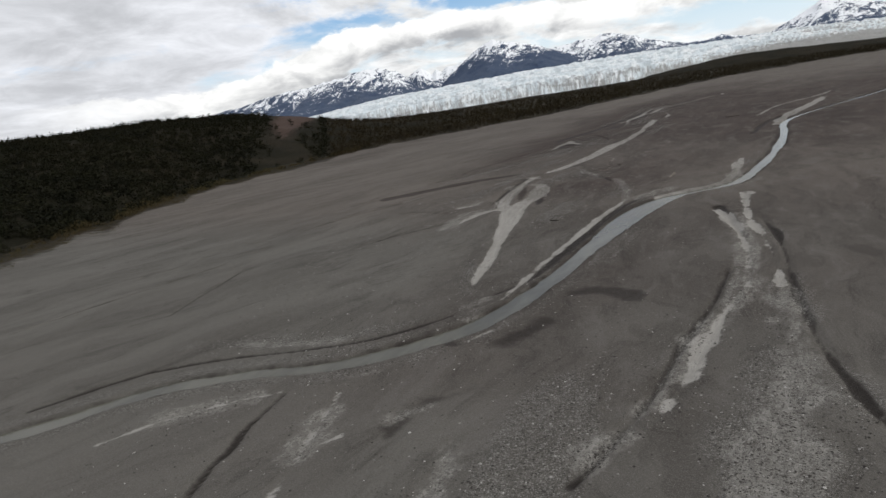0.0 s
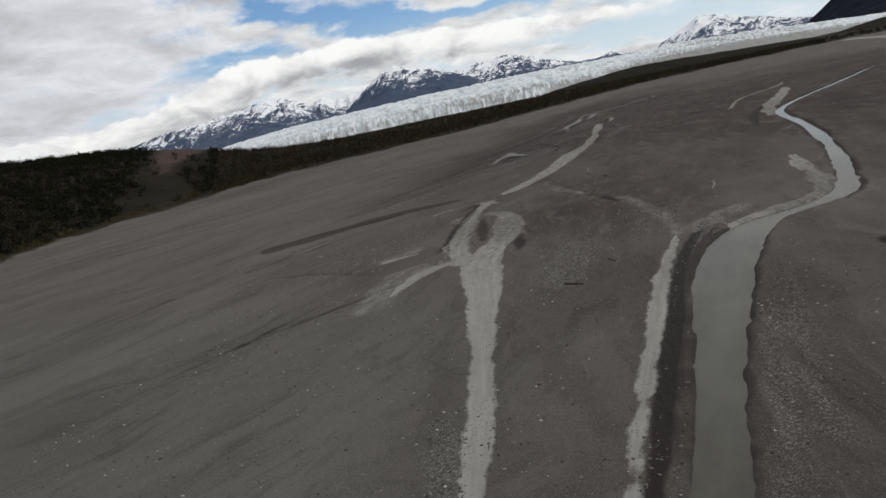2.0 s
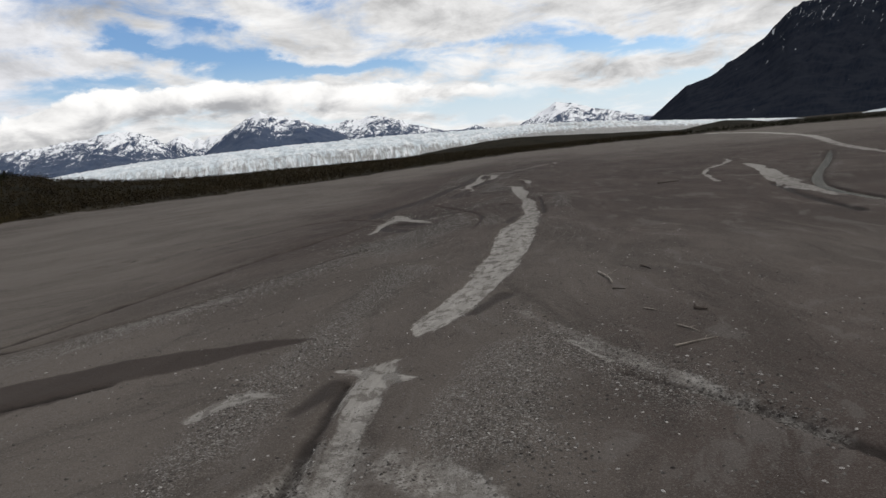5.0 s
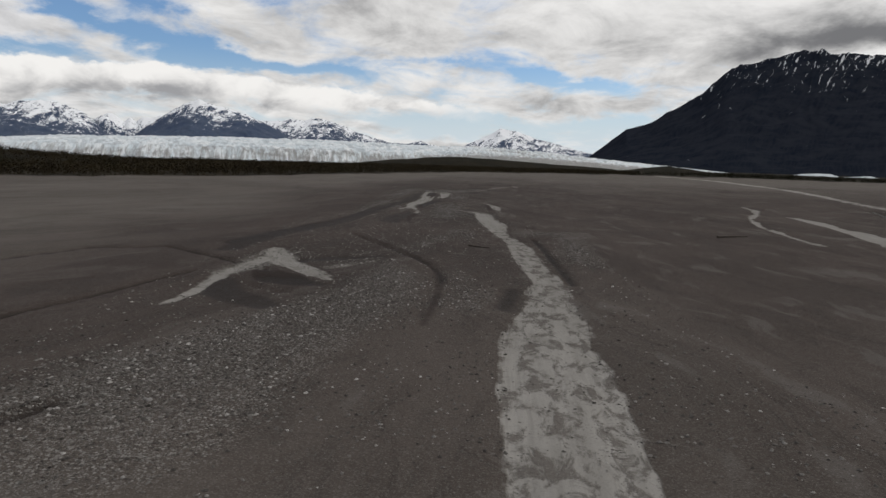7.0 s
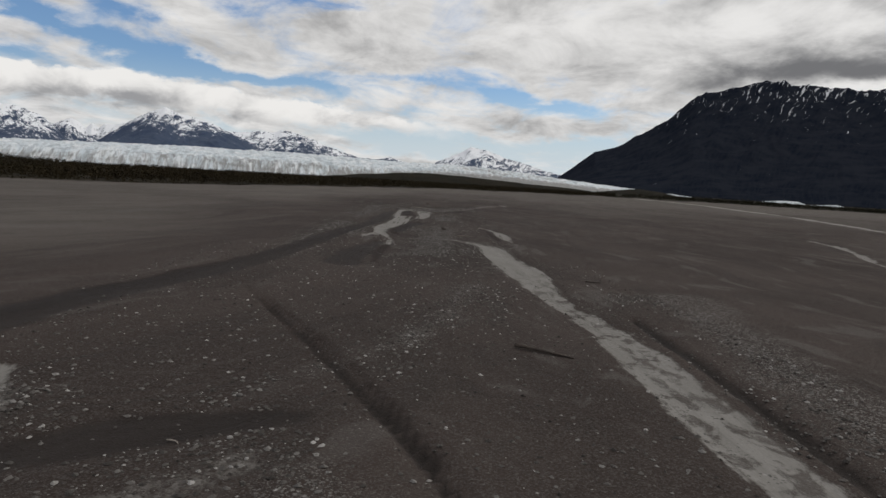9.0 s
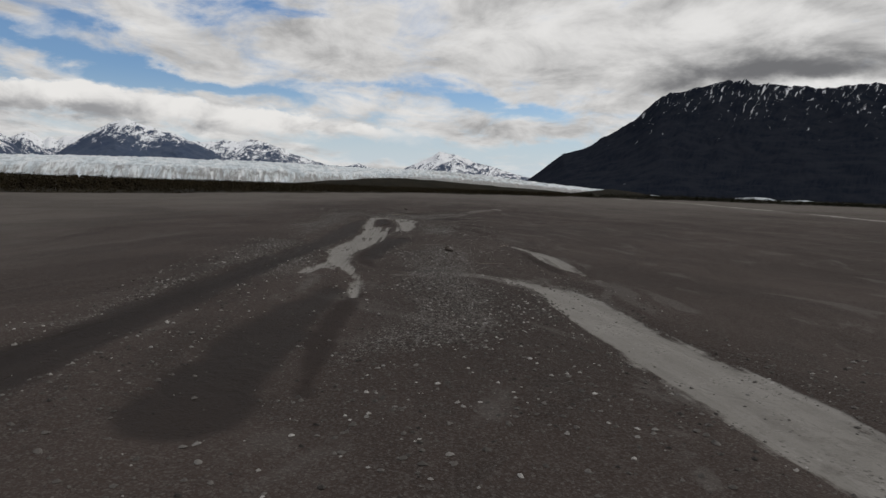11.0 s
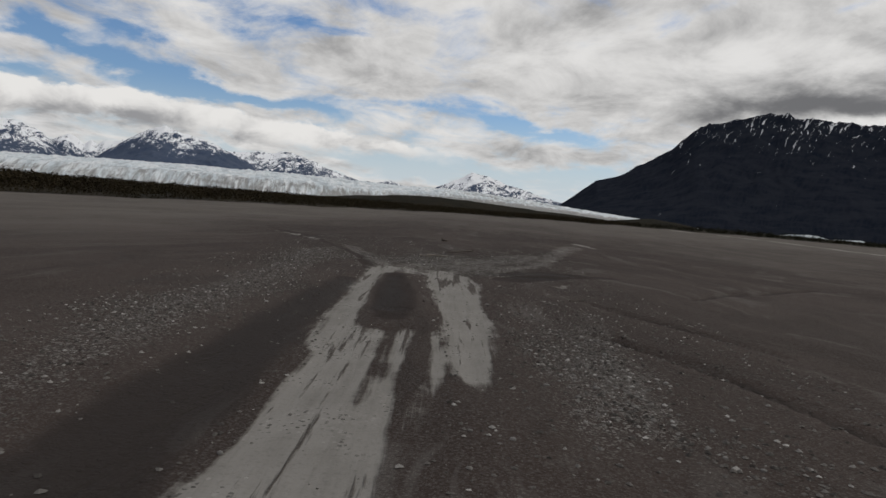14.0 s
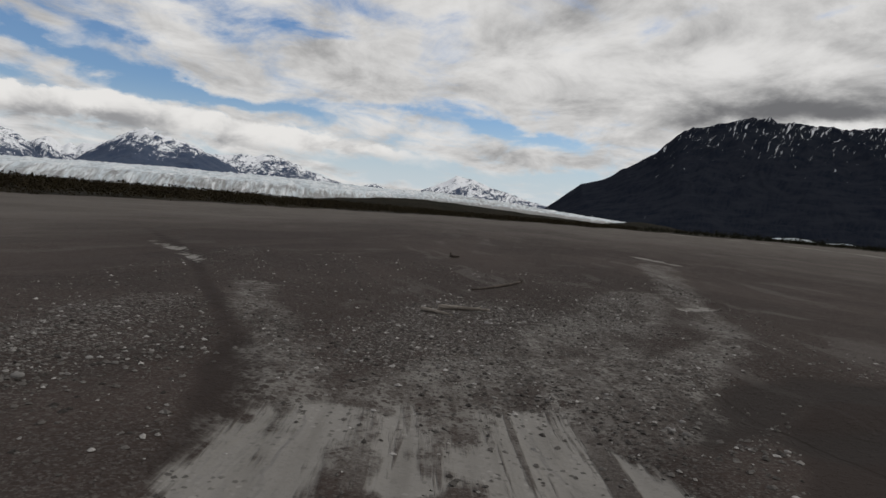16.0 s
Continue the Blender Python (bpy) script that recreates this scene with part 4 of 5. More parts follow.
def lie_of_land(x, y):
    """Height, silt, damp and gravel of the plain."""
    shape = x.shape
    x, y = x.ravel(), y.ravel()
    silt, damp_dark, gravel, water, stony, scarp, slick = (np.full(x.size, -3.0) for _ in range(7))
    near = (x > -62) & (x < 62) & (y > -30) & (y < 480)
    nx, ny = x[near], y[near]

    def gather(lines):
        out = np.full(nx.size, -3.0)
        for line in lines:
            a = np.array(line)
            box = (nx > a[:, 0].min() - 5) & (nx < a[:, 0].max() + 5) & (ny > a[:, 1].min() - 5) & (ny < a[:, 1].max() + 5)
            out[box] = np.maximum(out[box], inside(nx[box], ny[box], line))
        return out

    run, side = y.copy(), x.copy()
    deep, run_near, side_near = np.full(nx.size, -3.0), ny.copy(), nx.copy()
    for i, line in enumerate(SILT):
        a = np.array(line)
        box = np.where((nx > a[:, 0].min() - 4) & (nx < a[:, 0].max() + 4) & (ny > a[:, 1].min() - 4) & (ny < a[:, 1].max() + 4))[0]
        d, al, ac = follow(nx[box], ny[box], line)
        more = d > deep[box]
        hit = box[more]
        deep[hit], run_near[hit], side_near[hit] = d[more], al[more] + 17 * i, ac[more] + 3.7 * i
    last = ny > 139
    run_near[last], side_near[last] = ny[last], nx[last] + 0.05 * (ny[last] - 150)
    run[near], side[near] = run_near, side_near
    silt[near] = np.minimum(deep, -1.15 * gather(BARE) + 0.05)
    damp_dark[near], gravel[near], water[near] = gather(DAMP), gather(GRAVEL), gather([STREAM])
    stony[near], scarp[near], slick[near] = gather(STONY), gather(SCARP), gather(SLICK)
    wobble = (fbm(x * 0.35, y * 0.22, 4) - 0.5) * 0.5
    damp_dark = np.maximum(damp_dark, np.minimum(water + 0.12, 0.5))
    relief = (fbm(x * 0.16 + 4, y * 0.05, 4) - 0.5) * 0.34 + (fbm(x * 0.7, y * 0.28 + 9, 3) - 0.5) * 0.10
    swell = np.clip((np.hypot(x + 35, y - 90) - 150) / 400, 0, 1)
    relief = relief * (1 + 3.0 * swell)
    z = relief + 0.04 * np.clip(gravel + wobble, 0, 1)
    z -= 0.07 * np.clip((silt + 0.3 + wobble * 0.5) / 0.5, 0, 1) + 0.05 * np.clip((damp_dark + 0.3) / 0.6, 0, 1)
    z -= 0.16 * np.clip((scarp + 0.12 + wobble * 0.15) / 0.22, 0, 1)
    bed = np.clip((water + 0.04 + wobble * 0.55 + (fbm(x * 1.6, y * 1.1 + 3, 3) - 0.5) * 0.34) / 0.30, 0, 1) * np.clip((y + 8) / 30, 0.92, 1)
    flat = np.clip((water + 2.2) / 1.4, 0, 1)
    z = z * (1 - 0.8 * flat) - 0.24 * bed * bed * (3 - 2 * bed)
    # darkening by place: along y and on the east side, less far west
    darkening = np.clip((y - 50) / 70, 0, 1) * np.clip((310 - y) / 130, 0, 1) + (fbm(x * 0.06, y * 0.03 + 70, 4) - 0.5) * 0.9
    darkening = np.maximum(darkening, 0.4 * np.clip((x + 24) / 9, 0, 1) * np.clip((y - 8) / 12, 0, 1) * np.clip((70 - y) / 20, 0, 1) + (fbm(x * 0.1, y * 0.05 + 30, 4) - 0.5) * 0.8)
    darkening = darkening + 0.55 * np.clip((x + 27) / 3, 0, 1) * np.clip((y - 54) / 8, 0, 1) * np.clip((86 - y) / 14, 0, 1) * np.clip((-8 - x) / 8, 0, 1)
    darkening = darkening - 0.75 * np.clip((-44 - x) / 14, 0, 1)
    shore = 0.55 - np.abs(water + 0.55)
    gravel = np.maximum(gravel, np.where(water < 0, shore, -1.0))
    bearing = np.degrees(np.arctan2(-x, y))
    heath = np.where(y > -60, np.hypot(x, y) - edge_at(bearing) - (fbm(bearing * 0.9, bearing * 0 + 3, 4) - 0.5) * 22, -50.0)
    lane = x - np.interp(y, [0, 30, 47, 59, 70, 80, 105, 122, 131, 140, 157, 175, 300], [-9, -18, -23, -27, -30.6, -29.5, -28.6, -30.3, -34, -38.4, -38.5, -39, -39])
    return [a.reshape(shape) for a in (z, silt, damp_dark, gravel, darkening, lane, stony, scarp, run, side, heath, slick)]


def build_ground():
    gx, gy = spread(-46, 1, 0.16, 5000, 1.07), spread(8, 194, 0.29, 5000, 1.07)
    X, Y = np.meshgrid(gx, gy)
    names = ("silt", "damp_dark", "gravel", "darkening", "lane", "stony", "scarp", "run", "side", "heath", "slick")
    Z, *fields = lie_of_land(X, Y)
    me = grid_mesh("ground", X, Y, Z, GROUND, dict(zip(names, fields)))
    return tagged(new("ground", me), "grey-brown glacial outwash plain of sand, gravel and pale silt", "ground", kind="structure")


build_ground()


def build_water():
    """A level ribbon that fills the stream bed; its rim is buried in the banks."""
    pts = []
    line = np.array(STREAM)
    for (a, b) in zip(line[:-1], line[1:]):
        n = max(2, int(np.hypot(*(b - a)[:2]) / 0.8))
        pts += [a + (b - a) * i / n for i in range(n)]
    pts = np.array(pts + [line[-1]])
    for _ in range(3):
        pts[1:-1] = (pts[:-2] + 2 * pts[1:-1] + pts[2:]) / 4
    way = np.gradient(pts[:, :2], axis=0)
    way /= np.linalg.norm(way, axis=1)[:, None]
    side = np.stack([-way[:, 1], way[:, 0]], -1)
    rows = np.linspace(-1, 1, 9)
    half = pts[:, 2:3] + 0.30
    X = pts[:, 0:1] + side[:, 0:1] * rows * half
    Y = pts[:, 1:2] + side[:, 1:2] * rows * half
    Z = np.full(X.shape, -0.13)
    me = grid_mesh("water", X, Y, Z, WATER)
    return tagged(new("water", me), "shallow grey meltwater stream between gravel banks", "water", kind="structure")


build_water()


# ---- the far land, laid out by bearing (degrees from +y towards -x) and distance ----
def polar(bearing, dist):
    b = np.radians(bearing)
    return -np.sin(b) * dist, np.cos(b) * dist


def mountain(name, label, ridge, dist, front, mat, rough=1.0, spur=200.0, seed=0, step=0.1, jagged=0.13):
    """A massif whose crest line is given by (bearing, height); spurs and gullies run down its near face."""
    ridge = sorted(ridge)
    bs = np.array([p[0] for p in ridge])
    hs = np.array([p[1] for p in ridge])
    b = np.arange(bs.min(), bs.max() + step, step)
    u = np.concatenate([np.linspace(0, 1, 110), 1 + np.linspace(0.03, 0.7, 10)])
    B, U = np.meshgrid(b, u)
    Uc = np.clip(U, 0, 1)
    S, D = B * dist * 0.01745 / spur, U * (dist - front) / spur      # metres across and away, in spur widths
    wx = S + (fbm(S * 0.6 + seed, D * 0.6, 3) - 0.5) * 1.6
    wy = D * 0.3 + (fbm(S * 0.6 + 40, D * 0.6 + seed, 3) - 0.5) * 1.6
    spurs = ridged(wx * 0.5 + seed * 3.1, wy * 0.5 + seed, 6, 0.55) - 0.62
    shift = (fbm(S * 0.35 + seed, D * 0.35 + 20, 3) - 0.5) * 3.2 * (1 - Uc) * rough
    crest = np.interp(B + shift, bs, hs)
    jag = (ridged(S * 1.3 + seed * 2.1, D * 0.2, 5) - 0.62) * jagged * rough
    rise = 0.35 * Uc + 0.65 * Uc ** 1.7
    H = crest * (rise + jag * Uc ** 3 + spurs * 0.85 * rough * Uc ** 0.8 * (1 - 0.75 * Uc))
    back = np.clip((U - 1) / 0.7, 0, 1)
    H = np.where(U > 1, crest * (1 + jag + spurs * 0.2125 * rough) * (1 - back), H)
    H = H - 12 * (1 - Uc)
    R = np.where(U <= 1, front + (dist - front) * Uc, dist + 500 * (U - 1))
    X, Y = polar(B, R)
    me = grid_mesh(name, X, Y, H, mat, {"gully": -spurs + 0.7 * (fbm(S * 3.2 + D * 0.8 + spurs * 2, D * 0.45 + seed, 5) - 0.5),
                                            "across": S * spur + spurs * 90, "away": D * spur, "streak": ridged(S * 6.5 + D * 1.6 + spurs * 2.5, D * 1.3 + seed, 4, 0.6) - 0.62})
    return tagged(new(name, me), label, "mountain", kind="structure")


# blue aerial haze is put into the rock colours of all far ranges
HAZY_ROCK_A, HAZY_ROCK_B = (0.042, 0.062, 0.108), (0.078, 0.098, 0.142)
FAR_SNOWY = mountain_material("snowy_far_rock", HAZY_ROCK_A, HAZY_ROCK_B, 108, 120, 1.0, 0.9, 1.3, 1.5, 2.6)
FAR_PEAK = mountain_material("snowy_peak_rock", HAZY_ROCK_A, HAZY_ROCK_B, 62, 110, 1.0, 0.9, 1.3, 1.5, 2.6)
FAR_WHITE = mountain_material("snowfield_rock", HAZY_ROCK_A, HAZY_ROCK_B, 120, 110, 1.0, 0.9, 1.2, 1.3, 2.0)
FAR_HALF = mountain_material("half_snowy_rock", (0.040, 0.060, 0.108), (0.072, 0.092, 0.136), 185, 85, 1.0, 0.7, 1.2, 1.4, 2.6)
# the mountain's shade is put into this near-black blue rock colour
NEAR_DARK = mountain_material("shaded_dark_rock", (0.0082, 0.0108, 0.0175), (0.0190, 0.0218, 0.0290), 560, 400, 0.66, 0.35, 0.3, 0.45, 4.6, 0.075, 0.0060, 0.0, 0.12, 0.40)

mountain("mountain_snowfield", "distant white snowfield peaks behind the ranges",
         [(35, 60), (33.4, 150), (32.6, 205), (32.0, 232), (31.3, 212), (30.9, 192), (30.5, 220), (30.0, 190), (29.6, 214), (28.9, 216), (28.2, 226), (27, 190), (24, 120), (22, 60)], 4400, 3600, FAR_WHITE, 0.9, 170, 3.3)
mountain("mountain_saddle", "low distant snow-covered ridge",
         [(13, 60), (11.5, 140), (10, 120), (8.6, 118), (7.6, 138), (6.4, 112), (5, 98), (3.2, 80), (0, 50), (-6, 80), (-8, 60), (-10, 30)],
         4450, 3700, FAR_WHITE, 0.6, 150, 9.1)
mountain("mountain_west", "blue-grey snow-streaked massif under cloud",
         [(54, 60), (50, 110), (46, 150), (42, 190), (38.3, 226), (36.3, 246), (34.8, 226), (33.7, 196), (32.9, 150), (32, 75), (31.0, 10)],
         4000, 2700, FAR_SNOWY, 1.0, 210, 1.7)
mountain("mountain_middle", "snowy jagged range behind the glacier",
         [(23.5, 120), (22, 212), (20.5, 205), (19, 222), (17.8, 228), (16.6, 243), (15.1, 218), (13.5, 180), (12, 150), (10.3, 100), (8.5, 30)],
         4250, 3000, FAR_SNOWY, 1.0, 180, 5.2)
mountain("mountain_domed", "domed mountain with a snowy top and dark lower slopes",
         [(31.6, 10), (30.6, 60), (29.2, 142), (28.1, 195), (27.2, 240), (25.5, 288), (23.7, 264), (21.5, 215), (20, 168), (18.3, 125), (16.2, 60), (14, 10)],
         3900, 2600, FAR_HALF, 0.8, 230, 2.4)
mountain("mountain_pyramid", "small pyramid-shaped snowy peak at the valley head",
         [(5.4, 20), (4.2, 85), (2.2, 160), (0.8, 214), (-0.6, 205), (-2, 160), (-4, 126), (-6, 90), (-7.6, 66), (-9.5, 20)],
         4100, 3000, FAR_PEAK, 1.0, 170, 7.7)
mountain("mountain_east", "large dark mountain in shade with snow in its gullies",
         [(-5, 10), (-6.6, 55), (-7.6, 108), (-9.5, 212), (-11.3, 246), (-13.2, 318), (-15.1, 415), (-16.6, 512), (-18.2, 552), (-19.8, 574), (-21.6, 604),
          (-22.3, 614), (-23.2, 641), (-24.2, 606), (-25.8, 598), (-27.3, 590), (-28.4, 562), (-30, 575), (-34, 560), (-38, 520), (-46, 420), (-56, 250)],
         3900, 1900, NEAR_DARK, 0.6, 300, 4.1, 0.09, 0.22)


def build_glacier():
    b = np.arange(-17, 50, 0.13)
    u = np.concatenate([np.linspace(0, 0.12, 44), np.linspace(0.125, 1, 130)])
    B, U = np.meshgrid(b, u)
    front = np.interp(B, [-17, 0, 8, 15, 50], [1150, 950, 800, 660, 560])
    R = front + (2600 - front) * U
    top = np.interp(B, [-17, -14.6, -11, -6.6, -2, 2.7, 6.7, 12, 15, 20, 24, 28, 35, 41, 45, 50],
                    [-2, 5, 13, 24, 37, 46, 44, 48, 51, 49, 48, 44, 36, 18, 6, -4])
    X, Y = polar(B, R)
    snout = np.clip((R - front) / 110, 0, 1)
    H = top * (0.16 * np.sqrt(snout) + 0.84 * np.clip((R - front) / (2000 - front), 0, 1.15)) - 4 * (1 - snout)
    far = np.clip((R - 500) / 1300, 0.25, 1)
    crev = ridged(X * 0.020 + fbm(X * 0.01, Y * 0.01, 3) * 2, Y * 0.009, 5, 0.62)
    H = H + far * ((crev - 0.6) * 13 * snout + (fbm(X * 0.10, Y * 0.05, 3) - 0.5) * 5) * np.clip(top / 30, 0.1, 1)
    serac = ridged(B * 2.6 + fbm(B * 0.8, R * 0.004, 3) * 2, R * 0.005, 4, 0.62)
    H = H + (serac - 0.62) * 9 * far * snout * np.clip(top / 30, 0.1, 1)
    H = np.where(U > 0.97, H - 40 * (U - 0.97) / 0.03, H)
    dirt = np.clip(np.interp(B, [-17, -12, -7, -1, 4, 9, 16, 50], [0.3, 0.3, 0.5, 0.6, 0.5, 0.3, 0.22, 0.2]) + 0.45 * (1 - np.clip(U / 0.22, 0, 1)) + (0.62 - crev) * 0.5, 0, 1)
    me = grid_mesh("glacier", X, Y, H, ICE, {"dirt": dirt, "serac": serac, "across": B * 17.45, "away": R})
    return tagged(new("glacier", me), "broad white crevassed glacier tongue with dirty lower ice", "glacier", kind="structure")


build_glacier()


def low_hill(name, label, ridge, dist, front, depth, mat, bare=None, rough=1.0, seed=0.0):
    ridge = sorted(ridge)
    bs, hs = np.array([p[0] for p in ridge]), np.array([p[1] for p in ridge])
    b = np.arange(bs.min(), bs.max() + 0.2, 0.2)
    u = np.concatenate([np.linspace(0, 1, 40), 1 + np.linspace(0.05, 1, 14)])
    B, U = np.meshgrid(b, u)
    crest = np.interp(B, bs, hs)
    base = np.interp(B, bs, [p[2] for p in ridge]) if len(ridge[0]) > 2 else np.full(B.shape, front)
    Uc = np.clip(U, 0, 1)
    H = crest * np.sin(Uc * np.pi / 2) ** 1.2 * (1 - np.clip(U - 1, 0, 1) ** 2)
    R = np.where(U <= 1, base + (dist - base) * Uc, dist + depth * (U - 1))
    X, Y = polar(B, R)
    H = H + (fbm(X * 0.05 + seed, Y * 0.05, 4) - 0.5) * 5.0 * rough * np.sin(np.clip(U, 0, 2) * np.pi / 2) - 0.6 * (1 - Uc)
    field = bare(B, U) if bare else np.zeros(B.shape)
    me = grid_mesh(name, X, Y, H, mat, {"bare": field})
    ob = tagged(new(name, me), label, "hill", kind="structure")
    return ob, (B, U, X, Y, H)


def slip(B, U):
    return np.clip(1 - np.abs(B - 45.4 + 2.8 * np.clip(U, 0, 1)) / 2.8, 0, 1) * np.clip(U * 1.4, 0, 1) * np.clip(2.0 - U, 0, 1)


hill_west, HILL_GRID = low_hill("hill_west", "wooded moraine hill with a bare reddish slope",
                                [(88, 21, 84), (72, 22, 92), (64, 21, 100), (57, 20.5, 122), (53, 20, 140), (48.4, 18, 158), (45, 15, 172),
                                 (42.3, 12, 182), (40.4, 9, 192), (38.2, 6, 200), (35.5, 3.5, 207), (32, 1.6, 214), (29, 0.3, 222)], 360, 100, 200, HILL, slip, 0.6, 2.0)
low_hill("moraine_centre", "low brown moraine ridge before the ice",
         [(14, 0), (11, 4.5), (8, 8), (5.5, 9), (3, 8), (0, 6), (-3, 4), (-6, 2)], 700, 600, 160, HILL,
         lambda B, U: np.full(B.shape, 0.28), 0.35, 5.0)
low_hill("moraine_east", "dark gravel mound at the ice edge",
         [(-7.5, 0), (-9, 4.5), (-10.5, 7.5), (-12, 5), (-13.5, 1.5), (-16, 1.5), (-24, 1), (-32, 0)], 900, 760, 160, HILL,
         lambda B, U: np.full(B.shape, 0.1), 0.3, 8.0)


low_hill("ice_remnant", "low white strip of old ice at the foot of the mountain",
         [(-19.4, 0), (-20.2, 3.2), (-21.2, 4.4), (-22.0, 4.0), (-22.6, 0.5), (-23.6, 2.2), (-24.4, 3.0), (-25.0, 0)], 1050, 1010, 40, ICE,
         None, 0.15, 12.0)


# ---- scrub and woods ----
def clump(seed, leaves, size):
    """A ragged bush one unit high: leaf sprays on a few leaning stems, as triangles."""
    r = np.random.default_rng(seed)
    tips = r.normal(0, 0.30, (7, 2))
    tops = 0.55 + 0.45 * r.random(7)
    which = r.integers(0, 7, leaves)
    along = r.random(leaves) ** 0.6
    centre = np.stack([tips[which, 0] * along, tips[which, 1] * along, tops[which] * along], -1) + r.normal(0, 0.10, (leaves, 3))
    centre[:, 2] = np.clip(centre[:, 2], 0.03, None)
    a, b = r.normal(0, 1, (leaves, 3)), r.normal(0, 1, (leaves, 3))
    a *= size / np.linalg.norm(a, axis=1)[:, None]
    b *= size / np.linalg.norm(b, axis=1)[:, None]
    return np.stack([centre - a * 0.6, centre + a * 0.6 - b * 0.3, centre + b * 0.8], 1)


def scatter_bushes(name, label, mat, places, leaves=38, size=0.145, seed=0):
    """One sheet of far scrub out of clumps at (x, y, z, height)."""
    kinds = [clump(seed + i, leaves, size) for i in range(6)]
    r = np.random.default_rng(seed + 99)
    n = len(places)
    turn, pick, wide = r.random(n) * 6.283, r.integers(0, 6, n), 0.8 + 0.7 * r.random(n)
    out = np.empty((n, leaves, 3, 3))
    for i, t in enumerate(kinds):
        sel = pick == i
        c, s = np.cos(turn[sel])[:, None, None], np.sin(turn[sel])[:, None, None]
        h, w = places[sel, 3][:, None, None], (places[sel, 3] * wide[sel])[:, None, None]
        x, y, z = t[None, ..., 0], t[None, ..., 1], t[None, ..., 2]
        out[sel] = np.stack([(x * c - y * s) * w + places[sel, 0][:, None, None], (x * s + y * c) * w + places[sel, 1][:, None, None],
                             z * h + places[sel, 2][:, None, None]], -1)
    co = out.reshape(-1, 3)
    me = bpy.data.meshes.new(name)
    fill_mesh(me, co, np.arange(len(co)).reshape(-1, 3), False)
    me.materials.append(mat)
    return tagged(new(name, me), label, "scrub", kind="stuff")


def hill_height(B, dist):
    """Height of the western hill at a bearing and distance, by the nearest grid node."""
    gB, gU, gX, gY, gH = HILL_GRID
    col = np.clip(((B - gB[0, 0]) / 0.2).round().astype(int), 0, gB.shape[1] - 1)
    gd = np.hypot(gX, gY)
    row = np.abs(gd[:, col] - dist[None, :]).argmin(0)
    return gH[row, col]


def scrub_places(n, low, high, deep, tall, seed):
    r = np.random.default_rng(seed)
    B = low + (high - low) * r.random(n)
    d = edge_at(B) + (fbm(B * 0.9, B * 0 + 3, 4) - 0.5) * 22 + deep * r.random(n) ** 1.5
    x, y = polar(B, d)
    z = np.where(B > 29.2, np.maximum(hill_height(B, d), 0), 0.0)
    near = np.clip((d - edge_at(B)) / 16, 0.25, 1)
    h = tall * near * (0.6 + 0.6 * r.random(n)) * (0.7 + 0.6 * fbm(x * 0.03, y * 0.03, 3))
    return np.stack([x, y, z - 0.2, h], -1)


scatter_bushes("scrub_band", "band of brown-green willow scrub along the plain", SHRUB, scrub_places(9000, -6, 40.5, 330, 2.0, 1), seed=10)
scatter_bushes("scrub_edge", "low olive and brown willow scrub at the foot of the hill", SEDGE, scrub_places(3600, 38, 82, 13, 1.3, 2), seed=20)
scatter_bushes("scrub_east", "thin dark scrub along the far edge of the plain", SPRUCE, scrub_places(900, -33, -5, 120, 3.0, 3), seed=30)
r_wood = np.random.default_rng(5)
WOODS = 9500
wb = 40.5 + 44 * r_wood.random(WOODS)
wd = edge_at(wb) + 8 + 215 * r_wood.random(WOODS) ** 0.85
wz = hill_height(wb, wd)
keep = ~(r_wood.random(WOODS) < np.clip(1.5 - np.abs(wb - 45.4 + 2.8 * np.clip((wd - edge_at(wb) - 8) / 150, 0, 1)) / 2.3 + (fbm(wb * 1.3, wd * 0.02, 3) - 0.5) * 1.6, 0, 0.995))
wx, wy = polar(wb, wd)
scatter_bushes("hillside_wood", "dense dark alder wood covering the hill", SPRUCE,
               np.stack([wx, wy, wz - 0.4, 1.4 + 1.3 * r_wood.random(WOODS) ** 2], -1)[keep], 54, 0.16, seed=40)


# ---- stones ----
def stone_shapes(count=10):
    """Low worn pebbles: uneven six-sided lumps with a blunt top."""
    shapes = []
    turn = np.arange(6) * math.pi / 3
    for i in range(count):
        r = np.random.default_rng(50 + i)
        rim = 1 + r.normal(0, 0.14, 6)
        ring = np.stack([np.cos(turn) * rim, np.sin(turn) * rim * (0.6 + 0.3 * r.random()), r.normal(0.05, 0.08, 6)], -1)
        tops = np.array([[r.normal(0, 0.18), r.normal(0, 0.15), 0.42 + 0.25 * r.random()], [0, 0, -0.35]])
        faces = [(k, (k + 1) % 6, 6) for k in range(6)] + [((k + 1) % 6, k, 7) for k in range(6)]
        shapes.append((np.concatenate([ring, tops]), np.array(faces)))
    return shapes


SHAPES = stone_shapes()


def bed_height(x, y):
    return lie_of_land(x, y)[0]


